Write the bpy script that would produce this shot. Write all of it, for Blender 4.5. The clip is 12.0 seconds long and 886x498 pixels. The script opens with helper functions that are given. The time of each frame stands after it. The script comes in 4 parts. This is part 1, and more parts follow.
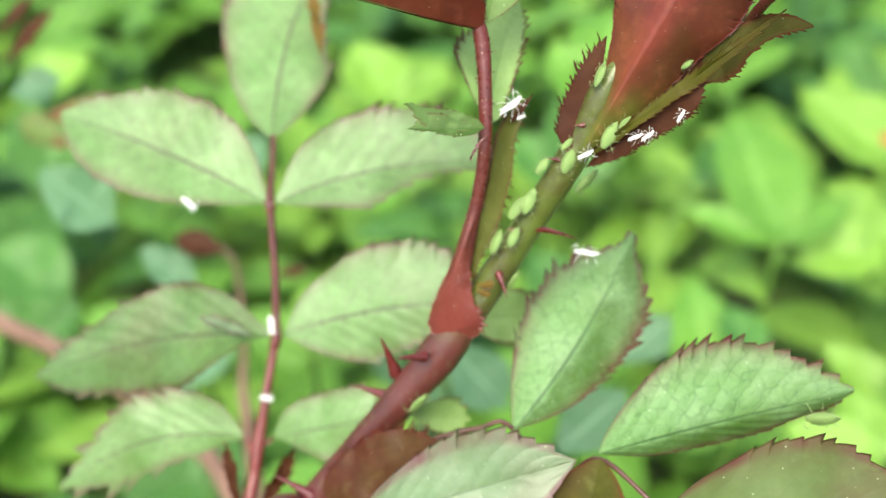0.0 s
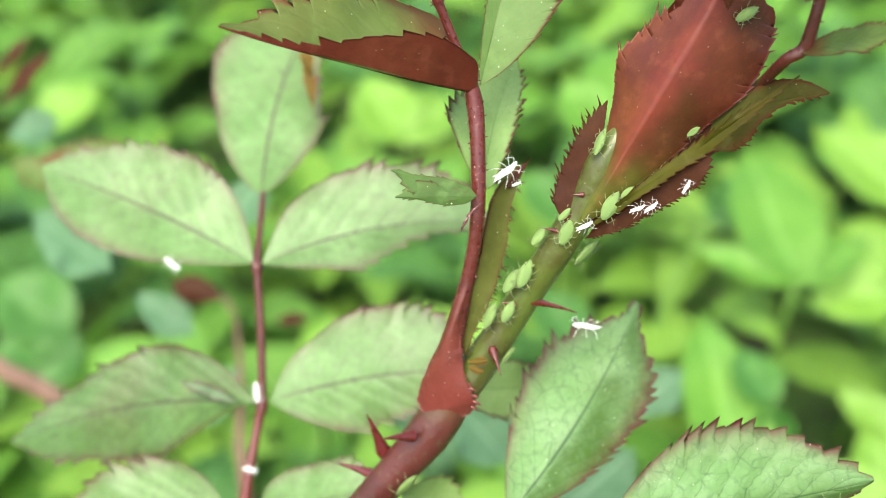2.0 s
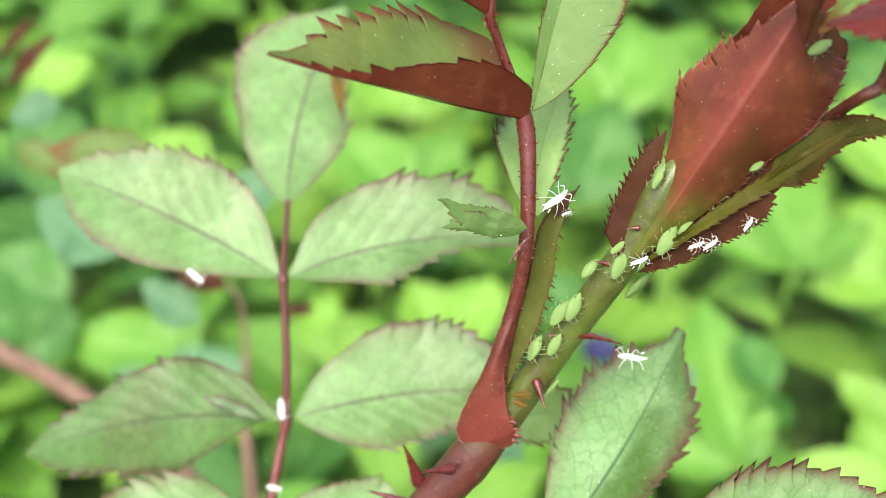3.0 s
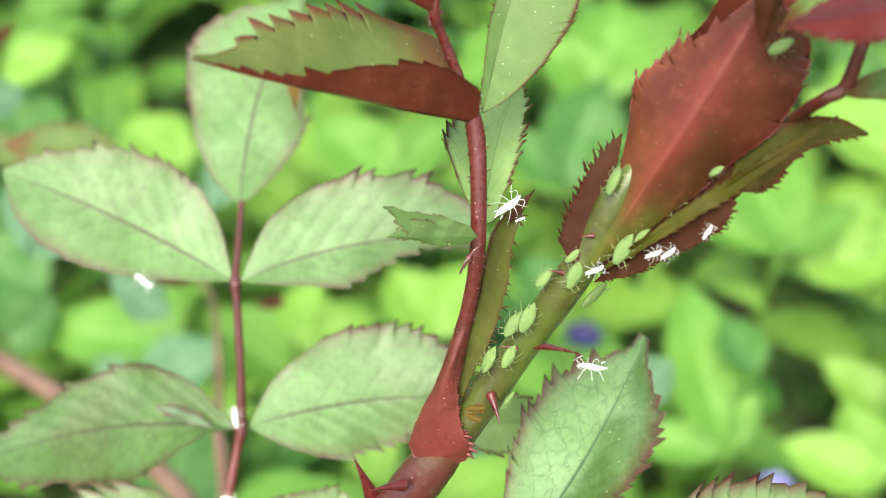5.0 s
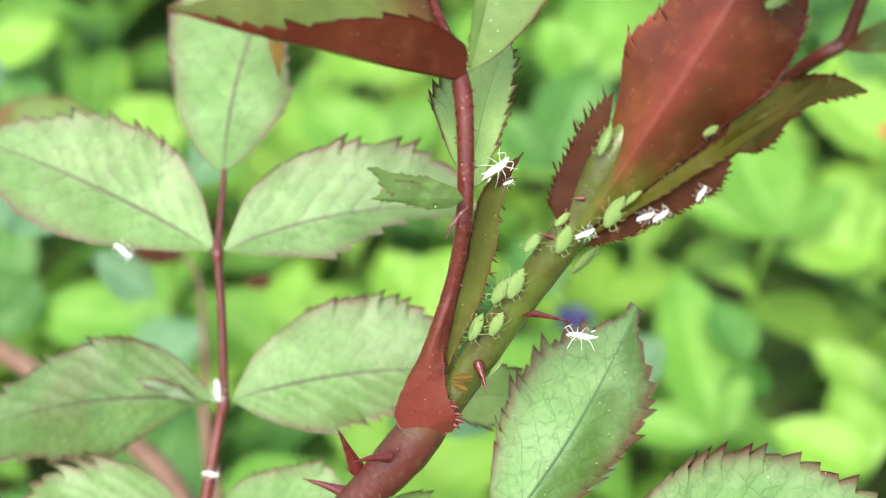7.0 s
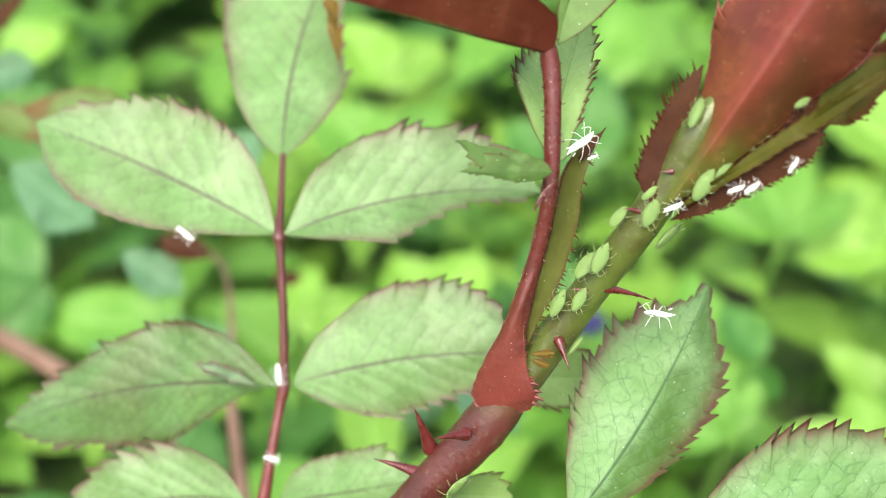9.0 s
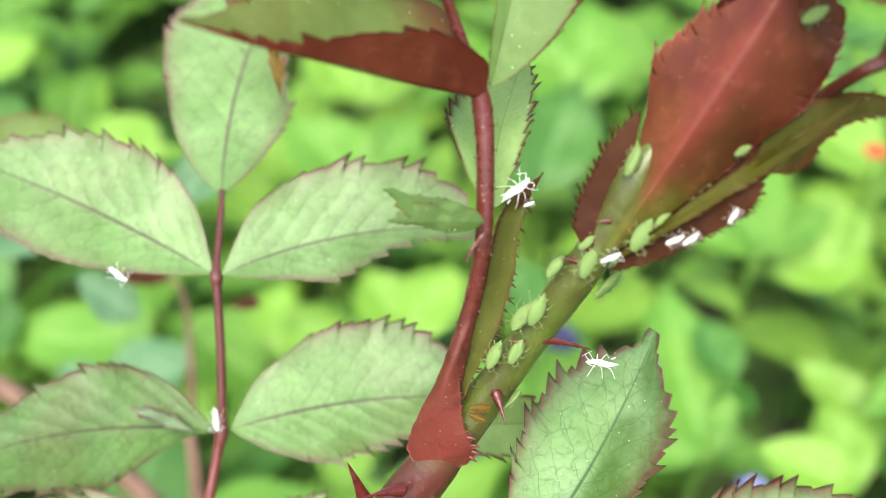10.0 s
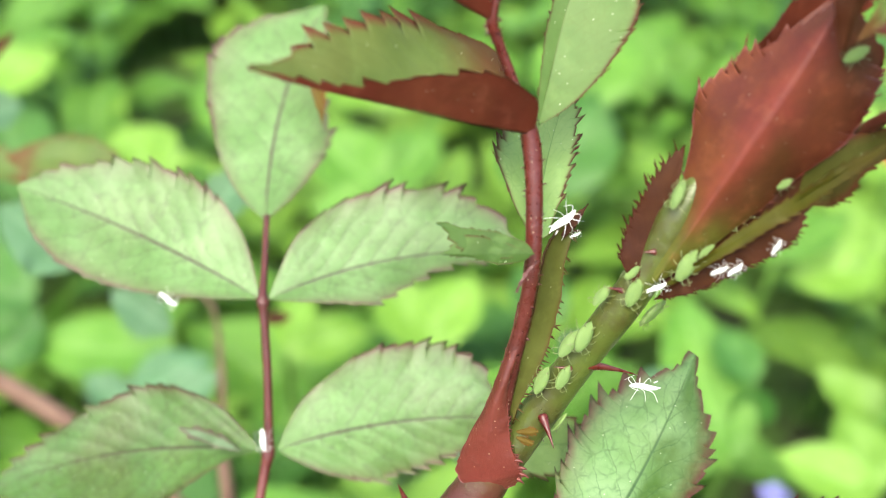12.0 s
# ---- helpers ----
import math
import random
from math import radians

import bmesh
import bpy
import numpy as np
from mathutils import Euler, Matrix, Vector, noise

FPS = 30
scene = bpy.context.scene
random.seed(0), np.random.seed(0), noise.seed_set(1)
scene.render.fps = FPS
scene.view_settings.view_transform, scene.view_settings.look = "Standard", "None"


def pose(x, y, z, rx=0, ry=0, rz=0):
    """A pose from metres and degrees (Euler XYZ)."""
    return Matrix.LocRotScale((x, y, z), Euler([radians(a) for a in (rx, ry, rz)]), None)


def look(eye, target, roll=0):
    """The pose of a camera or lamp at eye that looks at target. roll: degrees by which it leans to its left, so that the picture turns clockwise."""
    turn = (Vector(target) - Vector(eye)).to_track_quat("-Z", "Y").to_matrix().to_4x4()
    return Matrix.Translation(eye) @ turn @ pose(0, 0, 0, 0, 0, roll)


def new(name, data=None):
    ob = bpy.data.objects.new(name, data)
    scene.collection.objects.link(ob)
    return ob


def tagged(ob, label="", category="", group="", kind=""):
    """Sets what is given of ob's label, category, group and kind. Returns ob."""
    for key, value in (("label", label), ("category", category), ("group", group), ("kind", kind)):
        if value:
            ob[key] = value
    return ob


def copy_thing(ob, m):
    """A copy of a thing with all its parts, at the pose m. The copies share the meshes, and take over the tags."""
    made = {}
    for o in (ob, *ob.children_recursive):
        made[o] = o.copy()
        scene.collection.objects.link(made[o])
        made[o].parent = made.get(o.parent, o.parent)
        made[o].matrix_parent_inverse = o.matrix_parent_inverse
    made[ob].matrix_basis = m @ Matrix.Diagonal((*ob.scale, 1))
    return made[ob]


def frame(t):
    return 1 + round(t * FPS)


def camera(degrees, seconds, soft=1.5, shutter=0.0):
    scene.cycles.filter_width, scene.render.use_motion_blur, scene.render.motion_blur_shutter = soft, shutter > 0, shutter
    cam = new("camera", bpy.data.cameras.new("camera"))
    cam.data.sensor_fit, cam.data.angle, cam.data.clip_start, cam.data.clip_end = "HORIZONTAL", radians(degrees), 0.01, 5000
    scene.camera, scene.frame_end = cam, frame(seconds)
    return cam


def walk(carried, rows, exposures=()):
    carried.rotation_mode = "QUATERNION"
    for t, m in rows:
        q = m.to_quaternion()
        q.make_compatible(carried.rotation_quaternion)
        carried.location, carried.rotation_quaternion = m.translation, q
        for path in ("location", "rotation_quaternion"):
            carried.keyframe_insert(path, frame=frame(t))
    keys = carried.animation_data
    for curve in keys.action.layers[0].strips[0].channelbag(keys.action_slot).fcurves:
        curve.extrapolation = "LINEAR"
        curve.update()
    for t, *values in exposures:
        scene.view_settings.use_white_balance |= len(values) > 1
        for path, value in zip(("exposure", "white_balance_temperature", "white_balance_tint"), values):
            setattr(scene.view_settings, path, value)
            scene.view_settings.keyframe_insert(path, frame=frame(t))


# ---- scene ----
# ---------------------------------------------------------------- camera
cam = camera(45, 12.0, soft=0.4)
cam.data.dof.use_dof = True
cam.data.dof.focus_distance = 0.1015
cam.data.dof.aperture_fstop = 20.0
walk(cam, [
    (0.0, pose(0.00123, -0.01711, 0.50124, 50.520, 0.951, -0.006)),
    (0.5, pose(0.00422, -0.01305, 0.50056, 51.811, 1.217, 0.252)),
    (1.0, pose(0.00428, -0.01113, 0.50025, 52.422, 1.379, 0.559)),
    (1.5, pose(0.00393, -0.00967, 0.50010, 52.631, 1.285, 0.715)),
    (2.0, pose(0.00366, -0.00868, 0.50021, 52.125, 1.064, 0.860)),
    (2.5, pose(-0.00331, -0.00437, 0.50173, 51.078, 0.179, 1.171)),
    (3.0, pose(-0.00220, -0.00133, 0.50264, 50.217, -0.035, 0.866)),
    (3.2, pose(-0.00141, 0.00003, 0.50230, 49.738, 0.215, 0.630)),
    (4.8, pose(0.00215, 0.00241, 0.50105, 49.551, -0.033, 0.887)),
    (5.0, pose(0.00185, 0.00418, 0.50164, 49.115, 0.007, 0.264)),
    (5.5, pose(0.00104, 0.00527, 0.50345, 49.000, -0.073, 0.354)),
    (6.0, pose(0.00159, 0.00443, 0.50174, 49.055, 0.102, 0.235)),
    (6.5, pose(0.00138, 0.00482, 0.49935, 48.710, 0.013, 0.118)),
    (6.7, pose(0.00215, 0.00509, 0.49801, 48.464, -0.268, 0.035)),
    (8.3, pose(0.00246, 0.00256, 0.49883, 48.705, -0.487, -0.229)),
    (8.5, pose(-0.00093, 0.00248, 0.49815, 48.532, -0.261, -0.023)),
    (9.0, pose(-0.00589, 0.00296, 0.49540, 49.066, -0.635, -0.285)),
    (9.5, pose(-0.00416, 0.00681, 0.49407, 49.306, -0.946, -0.742)),
    (10.0, pose(-0.00124, 0.00844, 0.49568, 49.474, -1.152, -1.031)),
    (10.5, pose(-0.00194, 0.00778, 0.49648, 49.965, -0.791, -1.160)),
    (11.0, pose(-0.00239, 0.00748, 0.49664, 49.927, -0.635, -1.036)),
    (11.5, pose(-0.00172, 0.00881, 0.49772, 49.723, -0.343, -1.130)),
    (12.0, pose(-0.00473, 0.00760, 0.49948, 49.675, -0.496, -0.784)),
], exposures=[(0.0, 2.45, 6600, 2), (12.0, 2.45, 6600, 2)])

# ---------------------------------------------------------------- sky and sun
world = bpy.data.worlds.new("sky")
scene.world = world
world.use_nodes = True
wn = world.node_tree.nodes
sky = wn.new("ShaderNodeTexSky")
sky.sky_type = "NISHITA"
sky.sun_disc = False
sky.sun_elevation = radians(62)
sky.sun_rotation = radians(200)
sky.dust_density = 4.0
sky.ozone_density = 0.6
wn["Background"].inputs["Strength"].default_value = 0.15
world.node_tree.links.new(sky.outputs["Color"], wn["Background"].inputs["Color"])
sun_data = bpy.data.lights.new("sun", "SUN")
sun_data.energy = 1.5
sun_data.angle = radians(40)
sun_data.color = (1.0, 0.96, 0.9)
sun = new("sun", sun_data)
sun.matrix_world = look((-0.4, -1.0, 2.6), (0, 0.2, 0.3))

# ---------------------------------------------------------------- materials


class Graph:
    """A short way to write node trees."""

    def __init__(self, name):
        self.mat = bpy.data.materials.new(name)
        self.mat.use_nodes = True
        self.tree = self.mat.node_tree
        self.bsdf = self.tree.nodes["Principled BSDF"]
        self.out = self.tree.nodes["Material Output"]

    def node(self, kind, **values):
        n = self.tree.nodes.new(kind)
        for key, value in values.items():
            if key == "op":
                n.operation = value
            elif key == "clamp":
                n.use_clamp = value
        return n

    def link(self, a, b):
        self.tree.links.new(a, b)

    def put(self, value, socket):
        if isinstance(value, (int, float)):
            socket.default_value = value
        elif isinstance(value, tuple):
            socket.default_value = (*value, 1.0) if len(socket.default_value) == 4 else value
        else:
            self.link(value, socket)

    def math(self, op, a, b=0.0, c=0.0, clamp=False):
        n = self.node("ShaderNodeMath", op=op, clamp=clamp)
        for socket, value in zip(n.inputs, (a, b, c)):
            self.put(value, socket)
        return n.outputs[0]

    def ramp(self, x, lo, hi):
        """0 below lo, 1 above hi, smooth between."""
        n = self.node("ShaderNodeMapRange")
        n.interpolation_type = "SMOOTHSTEP"
        self.put(x, n.inputs["Value"])
        n.inputs["From Min"].default_value, n.inputs["From Max"].default_value = lo, hi
        return n.outputs[0]

    def mix(self, fac, a, b):
        n = self.node("ShaderNodeMix")
        n.data_type = "RGBA"
        self.put(fac, n.inputs[0])
        self.put(a, n.inputs[6])
        self.put(b, n.inputs[7])
        return n.outputs[2]

    def coords(self, which="Object"):
        return self.node("ShaderNodeTexCoord").outputs[which]

    def noise(self, scale, detail=3.0, rough=0.55, vec=None, out="Fac"):
        n = self.node("ShaderNodeTexNoise")
        n.inputs["Scale"].default_value, n.inputs["Detail"].default_value, n.inputs["Roughness"].default_value = scale, detail, rough
        self.link(vec or self.coords(), n.inputs["Vector"])
        return n.outputs[out]

    def cells(self, scale, vec=None):
        n = self.node("ShaderNodeTexVoronoi")
        n.feature = "DISTANCE_TO_EDGE"
        n.inputs["Scale"].default_value = scale
        self.link(vec or self.coords(), n.inputs["Vector"])
        return n.outputs["Distance"]

    def bump(self, height, distance, strength=1.0):
        n = self.node("ShaderNodeBump")
        n.inputs["Distance"].default_value, n.inputs["Strength"].default_value = distance, strength
        self.put(height, n.inputs["Height"])
        return n.outputs["Normal"]

    def chance(self):
        return self.node("ShaderNodeObjectInfo").outputs["Random"]

    def finish(self, color, rough=0.5, normal=None, through_light=0.0, through_color=None, specular=0.5, sheen=0.0):
        self.put(color, self.bsdf.inputs["Base Color"])
        self.put(rough, self.bsdf.inputs["Roughness"])
        self.bsdf.inputs["Specular IOR Level"].default_value = specular
        self.bsdf.inputs["Sheen Weight"].default_value = sheen
        if normal:
            self.link(normal, self.bsdf.inputs["Normal"])
        if through_light:
            glow = self.node("ShaderNodeBsdfTranslucent")
            self.put(through_color or color, glow.inputs["Color"])
            both = self.node("ShaderNodeMixShader")
            both.inputs[0].default_value = through_light
            self.link(self.bsdf.outputs[0], both.inputs[1])
            self.link(glow.outputs[0], both.inputs[2])
            self.link(both.outputs[0], self.out.inputs["Surface"])
        return self.mat


def rose_leaf_material(name, green, pale, red, vein, blush=0.25, margin=0.7, vein_show=0.55, rough=0.45, relief=1.0, specular=0.2, foot=None, foot_end=0.3,
                       glow=0.25, keel=None, specks=0.6, ribs=0.8, quilt=0.0, half=None, rim=0.66, hem=0.9, mottle=0.0, netting=0.28, dots=900, weave=800):
    """Leaf blade: pinnate veins and a fine net, a pigmented margin, blushes of red and tiny pale glands. foot: another
    pigment at the leaf's base. half: shaded colour of the right half.
    """
    g = Graph(name)
    sep = g.node("ShaderNodeSeparateXYZ")
    g.link(g.coords("UV"), sep.inputs[0])
    u, v = sep.outputs[0], sep.outputs[1]
    side = g.math("ABSOLUTE", g.math("MULTIPLY_ADD", v, 2.0, -1.0))
    blot = g.noise(140, 3)
    fine = g.noise(900, 4)
    wob = g.math("MULTIPLY", g.math("SUBTRACT", g.noise(260, 2), 0.5), 0.9)
    run = g.math("ADD", g.math("SUBTRACT", g.math("MULTIPLY", u, 9.0), g.math("MULTIPLY", side, 2.4)), g.math("MULTIPLY", g.math("SUBTRACT", g.noise(210, 3), 0.5), 1.1))
    saw = g.math("ABSOLUTE", g.math("SUBTRACT", g.math("FRACT", run), 0.5))
    inner = g.math("SUBTRACT", 1.0, g.ramp(side, 0.72, 0.98))
    lateral = g.math("MULTIPLY", g.math("SUBTRACT", 1.0, g.ramp(saw, 0.0, 0.05)), g.math("MULTIPLY", inner, g.ramp(g.noise(330, 3), 0.3, 0.6)))
    midrib = g.math("SUBTRACT", 1.0, g.ramp(g.math("ADD", side, g.math("MULTIPLY", u, 0.012)), 0.012, 0.042))
    warp = g.node("ShaderNodeVectorMath", op="MULTIPLY_ADD")
    g.link(g.noise(700, 2, out="Color"), warp.inputs[0])
    warp.inputs[1].default_value = (0.0009, 0.0009, 0.0009)
    g.link(g.coords(), warp.inputs[2])
    net = g.math("SUBTRACT", 1.0, g.ramp(g.cells(weave, warp.outputs[0]), 0.0, 0.11))
    net = g.math("MAXIMUM", net, g.math("MULTIPLY", g.math("SUBTRACT", 1.0, g.ramp(g.cells(weave * 2.3, warp.outputs[0]), 0.0, 0.13)), 0.5))
    skin = g.mix(g.ramp(blot, 0.35, 0.68), green, pale)
    # shade of the folded right half painted in, then its red-brown flush
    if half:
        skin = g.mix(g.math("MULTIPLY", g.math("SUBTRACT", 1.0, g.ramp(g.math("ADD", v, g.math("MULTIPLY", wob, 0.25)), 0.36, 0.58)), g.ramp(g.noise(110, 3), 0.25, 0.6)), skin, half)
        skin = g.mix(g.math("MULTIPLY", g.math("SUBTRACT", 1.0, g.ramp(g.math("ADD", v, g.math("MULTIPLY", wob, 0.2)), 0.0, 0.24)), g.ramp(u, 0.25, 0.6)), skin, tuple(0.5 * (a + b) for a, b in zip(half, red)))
    skin = g.mix(g.math("MULTIPLY", g.ramp(fine, 0.35, 0.75), 0.3), skin, pale)
    skin = g.mix(g.math("MULTIPLY", g.ramp(g.noise(55, 2), 0.45, 0.7), 0.35), skin, tuple(c * 0.7 for c in green))
    band = g.math("ADD", g.math("MULTIPLY", g.ramp(side, rim, 1.0), 0.45), g.math("MULTIPLY", g.ramp(side, hem, min(0.99, hem + 0.2)), 0.55))
    edge = g.math("MULTIPLY", band, g.math("MULTIPLY_ADD", g.ramp(blot, 0.3, 0.62), 0.5, 0.5))
    flush = g.math("MULTIPLY", g.ramp(g.noise(75, 2), 0.42, 0.7), blush)
    skin = g.mix(g.math("MAXIMUM", g.math("MULTIPLY", edge, margin), flush), skin, red)
    if foot:
        skin = g.mix(g.math("SUBTRACT", 1.0, g.ramp(g.math("ADD", u, g.math("MULTIPLY", wob, 0.12)), foot_end * 0.35, foot_end)), skin, foot)
    skin = g.mix(g.math("MULTIPLY", g.math("MULTIPLY", net, g.ramp(fine, 0.3, 0.7)), vein_show * netting), skin, vein)
    skin = g.mix(g.math("MULTIPLY", g.math("MULTIPLY", lateral, g.math("MULTIPLY_ADD", side, -0.65, 1.0)), vein_show * 0.7), skin, vein)
    skin = g.mix(g.math("MULTIPLY", midrib, g.math("MULTIPLY_ADD", g.ramp(u, 0.15, 0.8), -0.25 * vein_show, min(1.0, vein_show * 1.15))), skin, vein)
    # keel: red of the fold with the highlight on its ridge painted in
    if keel:
        ridge_shine = g.math("SUBTRACT", 1.0, g.ramp(g.math("ADD", side, g.math("MULTIPLY", wob, 0.22)), -0.15, 0.5))
        skin = g.mix(g.math("MULTIPLY", g.math("MULTIPLY", ridge_shine, g.ramp(u, 0.12, 0.34)), g.math("MULTIPLY_ADD", g.ramp(g.noise(230, 3), 0.3, 0.7), 0.55, 0.3)), skin, keel)
    spot = g.node("ShaderNodeTexVoronoi")
    spot.inputs["Scale"].default_value = dots
    g.link(g.coords(), spot.inputs["Vector"])
    if mottle:
        patch = g.ramp(g.noise(330, 4, 0.65), 0.36, 0.66)
        skin = g.mix(g.math("MULTIPLY", patch, mottle), skin, tuple(c * 0.45 for c in green))
        skin = g.mix(g.math("MULTIPLY", g.ramp(g.noise(480, 3, 0.6), 0.52, 0.75), mottle * 0.8), skin, tuple(min(1.0, c * 1.7 + 0.012) for c in pale))
    gland = g.math("MULTIPLY", g.math("SUBTRACT", 1.0, g.ramp(spot.outputs["Distance"], 0.00004 * dots, 0.00008 * dots)), specks)
    skin = g.mix(gland, skin, (0.42, 0.45, 0.32))
    h = g.math("SUBTRACT", g.math("MULTIPLY", fine, 0.25), g.math("ADD", g.math("MULTIPLY", g.math("SUBTRACT", 1.0, g.ramp(saw, 0.0, 0.22)), ribs), g.math("MULTIPLY", net, 0.12)))
    h = g.math("SUBTRACT", h, g.math("MULTIPLY", midrib, min(1.2, 1.5 * ribs)))
    h = g.math("ADD", h, g.math("MULTIPLY", blot, 2.0))
    if quilt:
        h = g.math("ADD", h, g.math("MULTIPLY", g.ramp(g.cells(weave, warp.outputs[0]), 0.0, 0.3), quilt * 2.0))
    gloss = g.math("MULTIPLY_ADD", fine, 0.25, rough - 0.12)
    return g.finish(skin, gloss, g.bump(h, 0.00008 * relief, 0.9), glow, None, specular)


def stem_material(name, low, high, z_low, z_high, rough=0.35, streak=0.5, glands=0.4, spread=800):
    """Young bark: two pigments that pass into each other up the shoot, fine streaks and specks."""
    g = Graph(name)
    sep = g.node("ShaderNodeSeparateXYZ")
    g.link(g.coords(), sep.inputs[0])
    n1, n2 = g.noise(180, 3), g.noise(1400, 3)
    up = g.ramp(g.math("ADD", sep.outputs[2], g.math("MULTIPLY", g.math("SUBTRACT", n1, 0.5), 0.004)), z_low, z_high)
    skin = g.mix(up, low, high)
    dark = tuple(c * 0.45 for c in low)
    skin = g.mix(g.math("MULTIPLY", g.ramp(n1, 0.4, 0.72), streak), skin, dark)
    pale = tuple(min(1, c * 1.5 + 0.03) for c in high)
    skin = g.mix(g.math("MULTIPLY", g.ramp(n2, 0.56, 0.72), 0.2), skin, pale)
    skin = g.mix(g.math("MULTIPLY", g.ramp(g.noise(520, 4, 0.65), 0.5, 0.72), 0.28), skin, dark)
    spot = g.node("ShaderNodeTexVoronoi")
    spot.inputs["Scale"].default_value = spread
    g.link(g.coords(), spot.inputs["Vector"])
    skin = g.mix(g.math("MULTIPLY", g.math("SUBTRACT", 1.0, g.ramp(spot.outputs["Distance"], 0.00004 * spread, 0.00009 * spread)), glands), skin, (0.30, 0.24, 0.17))
    return g.finish(skin, g.math("MULTIPLY_ADD", n2, 0.3, rough - 0.15), g.bump(g.math("ADD", n2, g.math("MULTIPLY", n1, 2.0)), 0.00010), 0, None, 0.28)


GREEN_TOP = rose_leaf_material("leaf_green", (0.062, 0.124, 0.028), (0.094, 0.168, 0.052), (0.070, 0.036, 0.026), (0.024, 0.012, 0.007), 0.16, 1.0, 1.0, 0.43, 0.6, 0.3, quilt=0.1, rim=0.55, hem=0.88, mottle=0.06, ribs=0.3, netting=0.38, weave=520)
GREEN_MID = rose_leaf_material("leaf_mid_green", (0.040, 0.092, 0.017), (0.066, 0.124, 0.032), (0.046, 0.020, 0.012), (0.022, 0.012, 0.007), 0.35, 1.0, 1.0, 0.45, 0.7, 0.28, quilt=0.15, rim=0.62, hem=0.88, mottle=0.12, ribs=0.35, netting=0.5, weave=560)
# sky sheen of the left half and shade of the right are in these greens
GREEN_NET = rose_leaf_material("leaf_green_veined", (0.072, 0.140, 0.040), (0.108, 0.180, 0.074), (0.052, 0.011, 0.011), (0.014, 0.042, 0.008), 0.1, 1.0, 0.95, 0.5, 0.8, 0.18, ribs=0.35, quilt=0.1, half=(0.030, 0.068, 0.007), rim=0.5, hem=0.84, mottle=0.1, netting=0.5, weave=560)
GREEN_PALE = rose_leaf_material("leaf_pale_green", (0.068, 0.112, 0.046), (0.108, 0.152, 0.080), (0.056, 0.019, 0.017), (0.040, 0.064, 0.026), 0.35, 1.0, 0.5, 0.42, 0.5, 0.3, ribs=0.4, rim=0.25, hem=0.66, mottle=0.1, netting=0.4)
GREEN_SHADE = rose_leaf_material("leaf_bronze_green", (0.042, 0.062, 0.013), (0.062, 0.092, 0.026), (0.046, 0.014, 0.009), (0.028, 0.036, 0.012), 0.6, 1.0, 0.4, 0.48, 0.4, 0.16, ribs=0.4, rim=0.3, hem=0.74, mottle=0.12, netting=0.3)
OLIVE_IN = rose_leaf_material("leaf_olive", (0.048, 0.078, 0.014), (0.072, 0.110, 0.026), (0.074, 0.014, 0.010), (0.050, 0.070, 0.016), 0.22, 1.0, 0.35, 0.5, 0.6, 0.12, foot=(0.075, 0.034, 0.011), foot_end=0.34, hem=0.88, rim=0.8, mottle=0.18, netting=0.45)
GREEN_YOUNG = rose_leaf_material("leaf_young_green", (0.086, 0.156, 0.036), (0.116, 0.190, 0.056), (0.080, 0.020, 0.014), (0.096, 0.128, 0.034), 0.08, 1.0, 0.6, 0.46, 0.6, 0.18, glow=0.5, specks=1.0, ribs=0.25, rim=0.86, hem=0.92, mottle=0.12, dots=1400, netting=0.5)
GREEN_FRESH = rose_leaf_material("leaf_fresh_green", (0.150, 0.235, 0.070), (0.190, 0.280, 0.100), (0.070, 0.020, 0.016), (0.085, 0.150, 0.050), 0.06, 1.0, 0.6, 0.55, 0.5, 0.06, glow=0.42, specks=1.0, ribs=0.25, rim=0.82, hem=0.9, mottle=0.1, dots=1200, netting=0.5)
RED_OUT = rose_leaf_material("leaf_red", (0.092, 0.018, 0.010), (0.112, 0.030, 0.014), (0.080, 0.008, 0.007), (0.110, 0.018, 0.012), 0.5, 0.5, 0.3, 0.42, 0.6, 0.2, glow=0.35, specks=0.3, ribs=0.2, mottle=0.35)
# half: brown of the right half, darkened with the shade it lies in
RED_FOLD = rose_leaf_material("leaf_red_keeled", (0.062, 0.014, 0.008), (0.110, 0.034, 0.011), (0.074, 0.009, 0.007), (0.085, 0.014, 0.009), 0.4, 0.6, 0.06, 0.42, 0.7, 0.2, foot=(0.066, 0.072, 0.010), foot_end=0.36, keel=(0.140, 0.024, 0.018), specks=0.25, ribs=0.05, half=(0.038, 0.020, 0.005), mottle=0.26, netting=0.5)
CRIMSON = rose_leaf_material("leaf_crimson", (0.048, 0.006, 0.006), (0.064, 0.011, 0.009), (0.040, 0.004, 0.005), (0.080, 0.013, 0.011), 0.5, 0.6, 0.3, 0.45, 0.5, 0.05, specks=0.2, ribs=0.25, mottle=0.3)
OLIVE_DEEP = rose_leaf_material("leaf_deep_olive", (0.034, 0.034, 0.005), (0.048, 0.048, 0.009), (0.056, 0.012, 0.006), (0.030, 0.034, 0.006), 0.6, 1.0, 0.3, 0.55, 0.5, 0.05, specks=0.4, ribs=0.2, mottle=0.35, rim=0.4, hem=0.75)
OLIVE_BAND = rose_leaf_material("leaf_base_olive", (0.032, 0.032, 0.003), (0.044, 0.043, 0.005), (0.034, 0.010, 0.003), (0.050, 0.048, 0.006), 0.35, 0.9, 0.1, 0.5, 0.4, 0.06, specks=0.2, ribs=0.1, mottle=0.3)
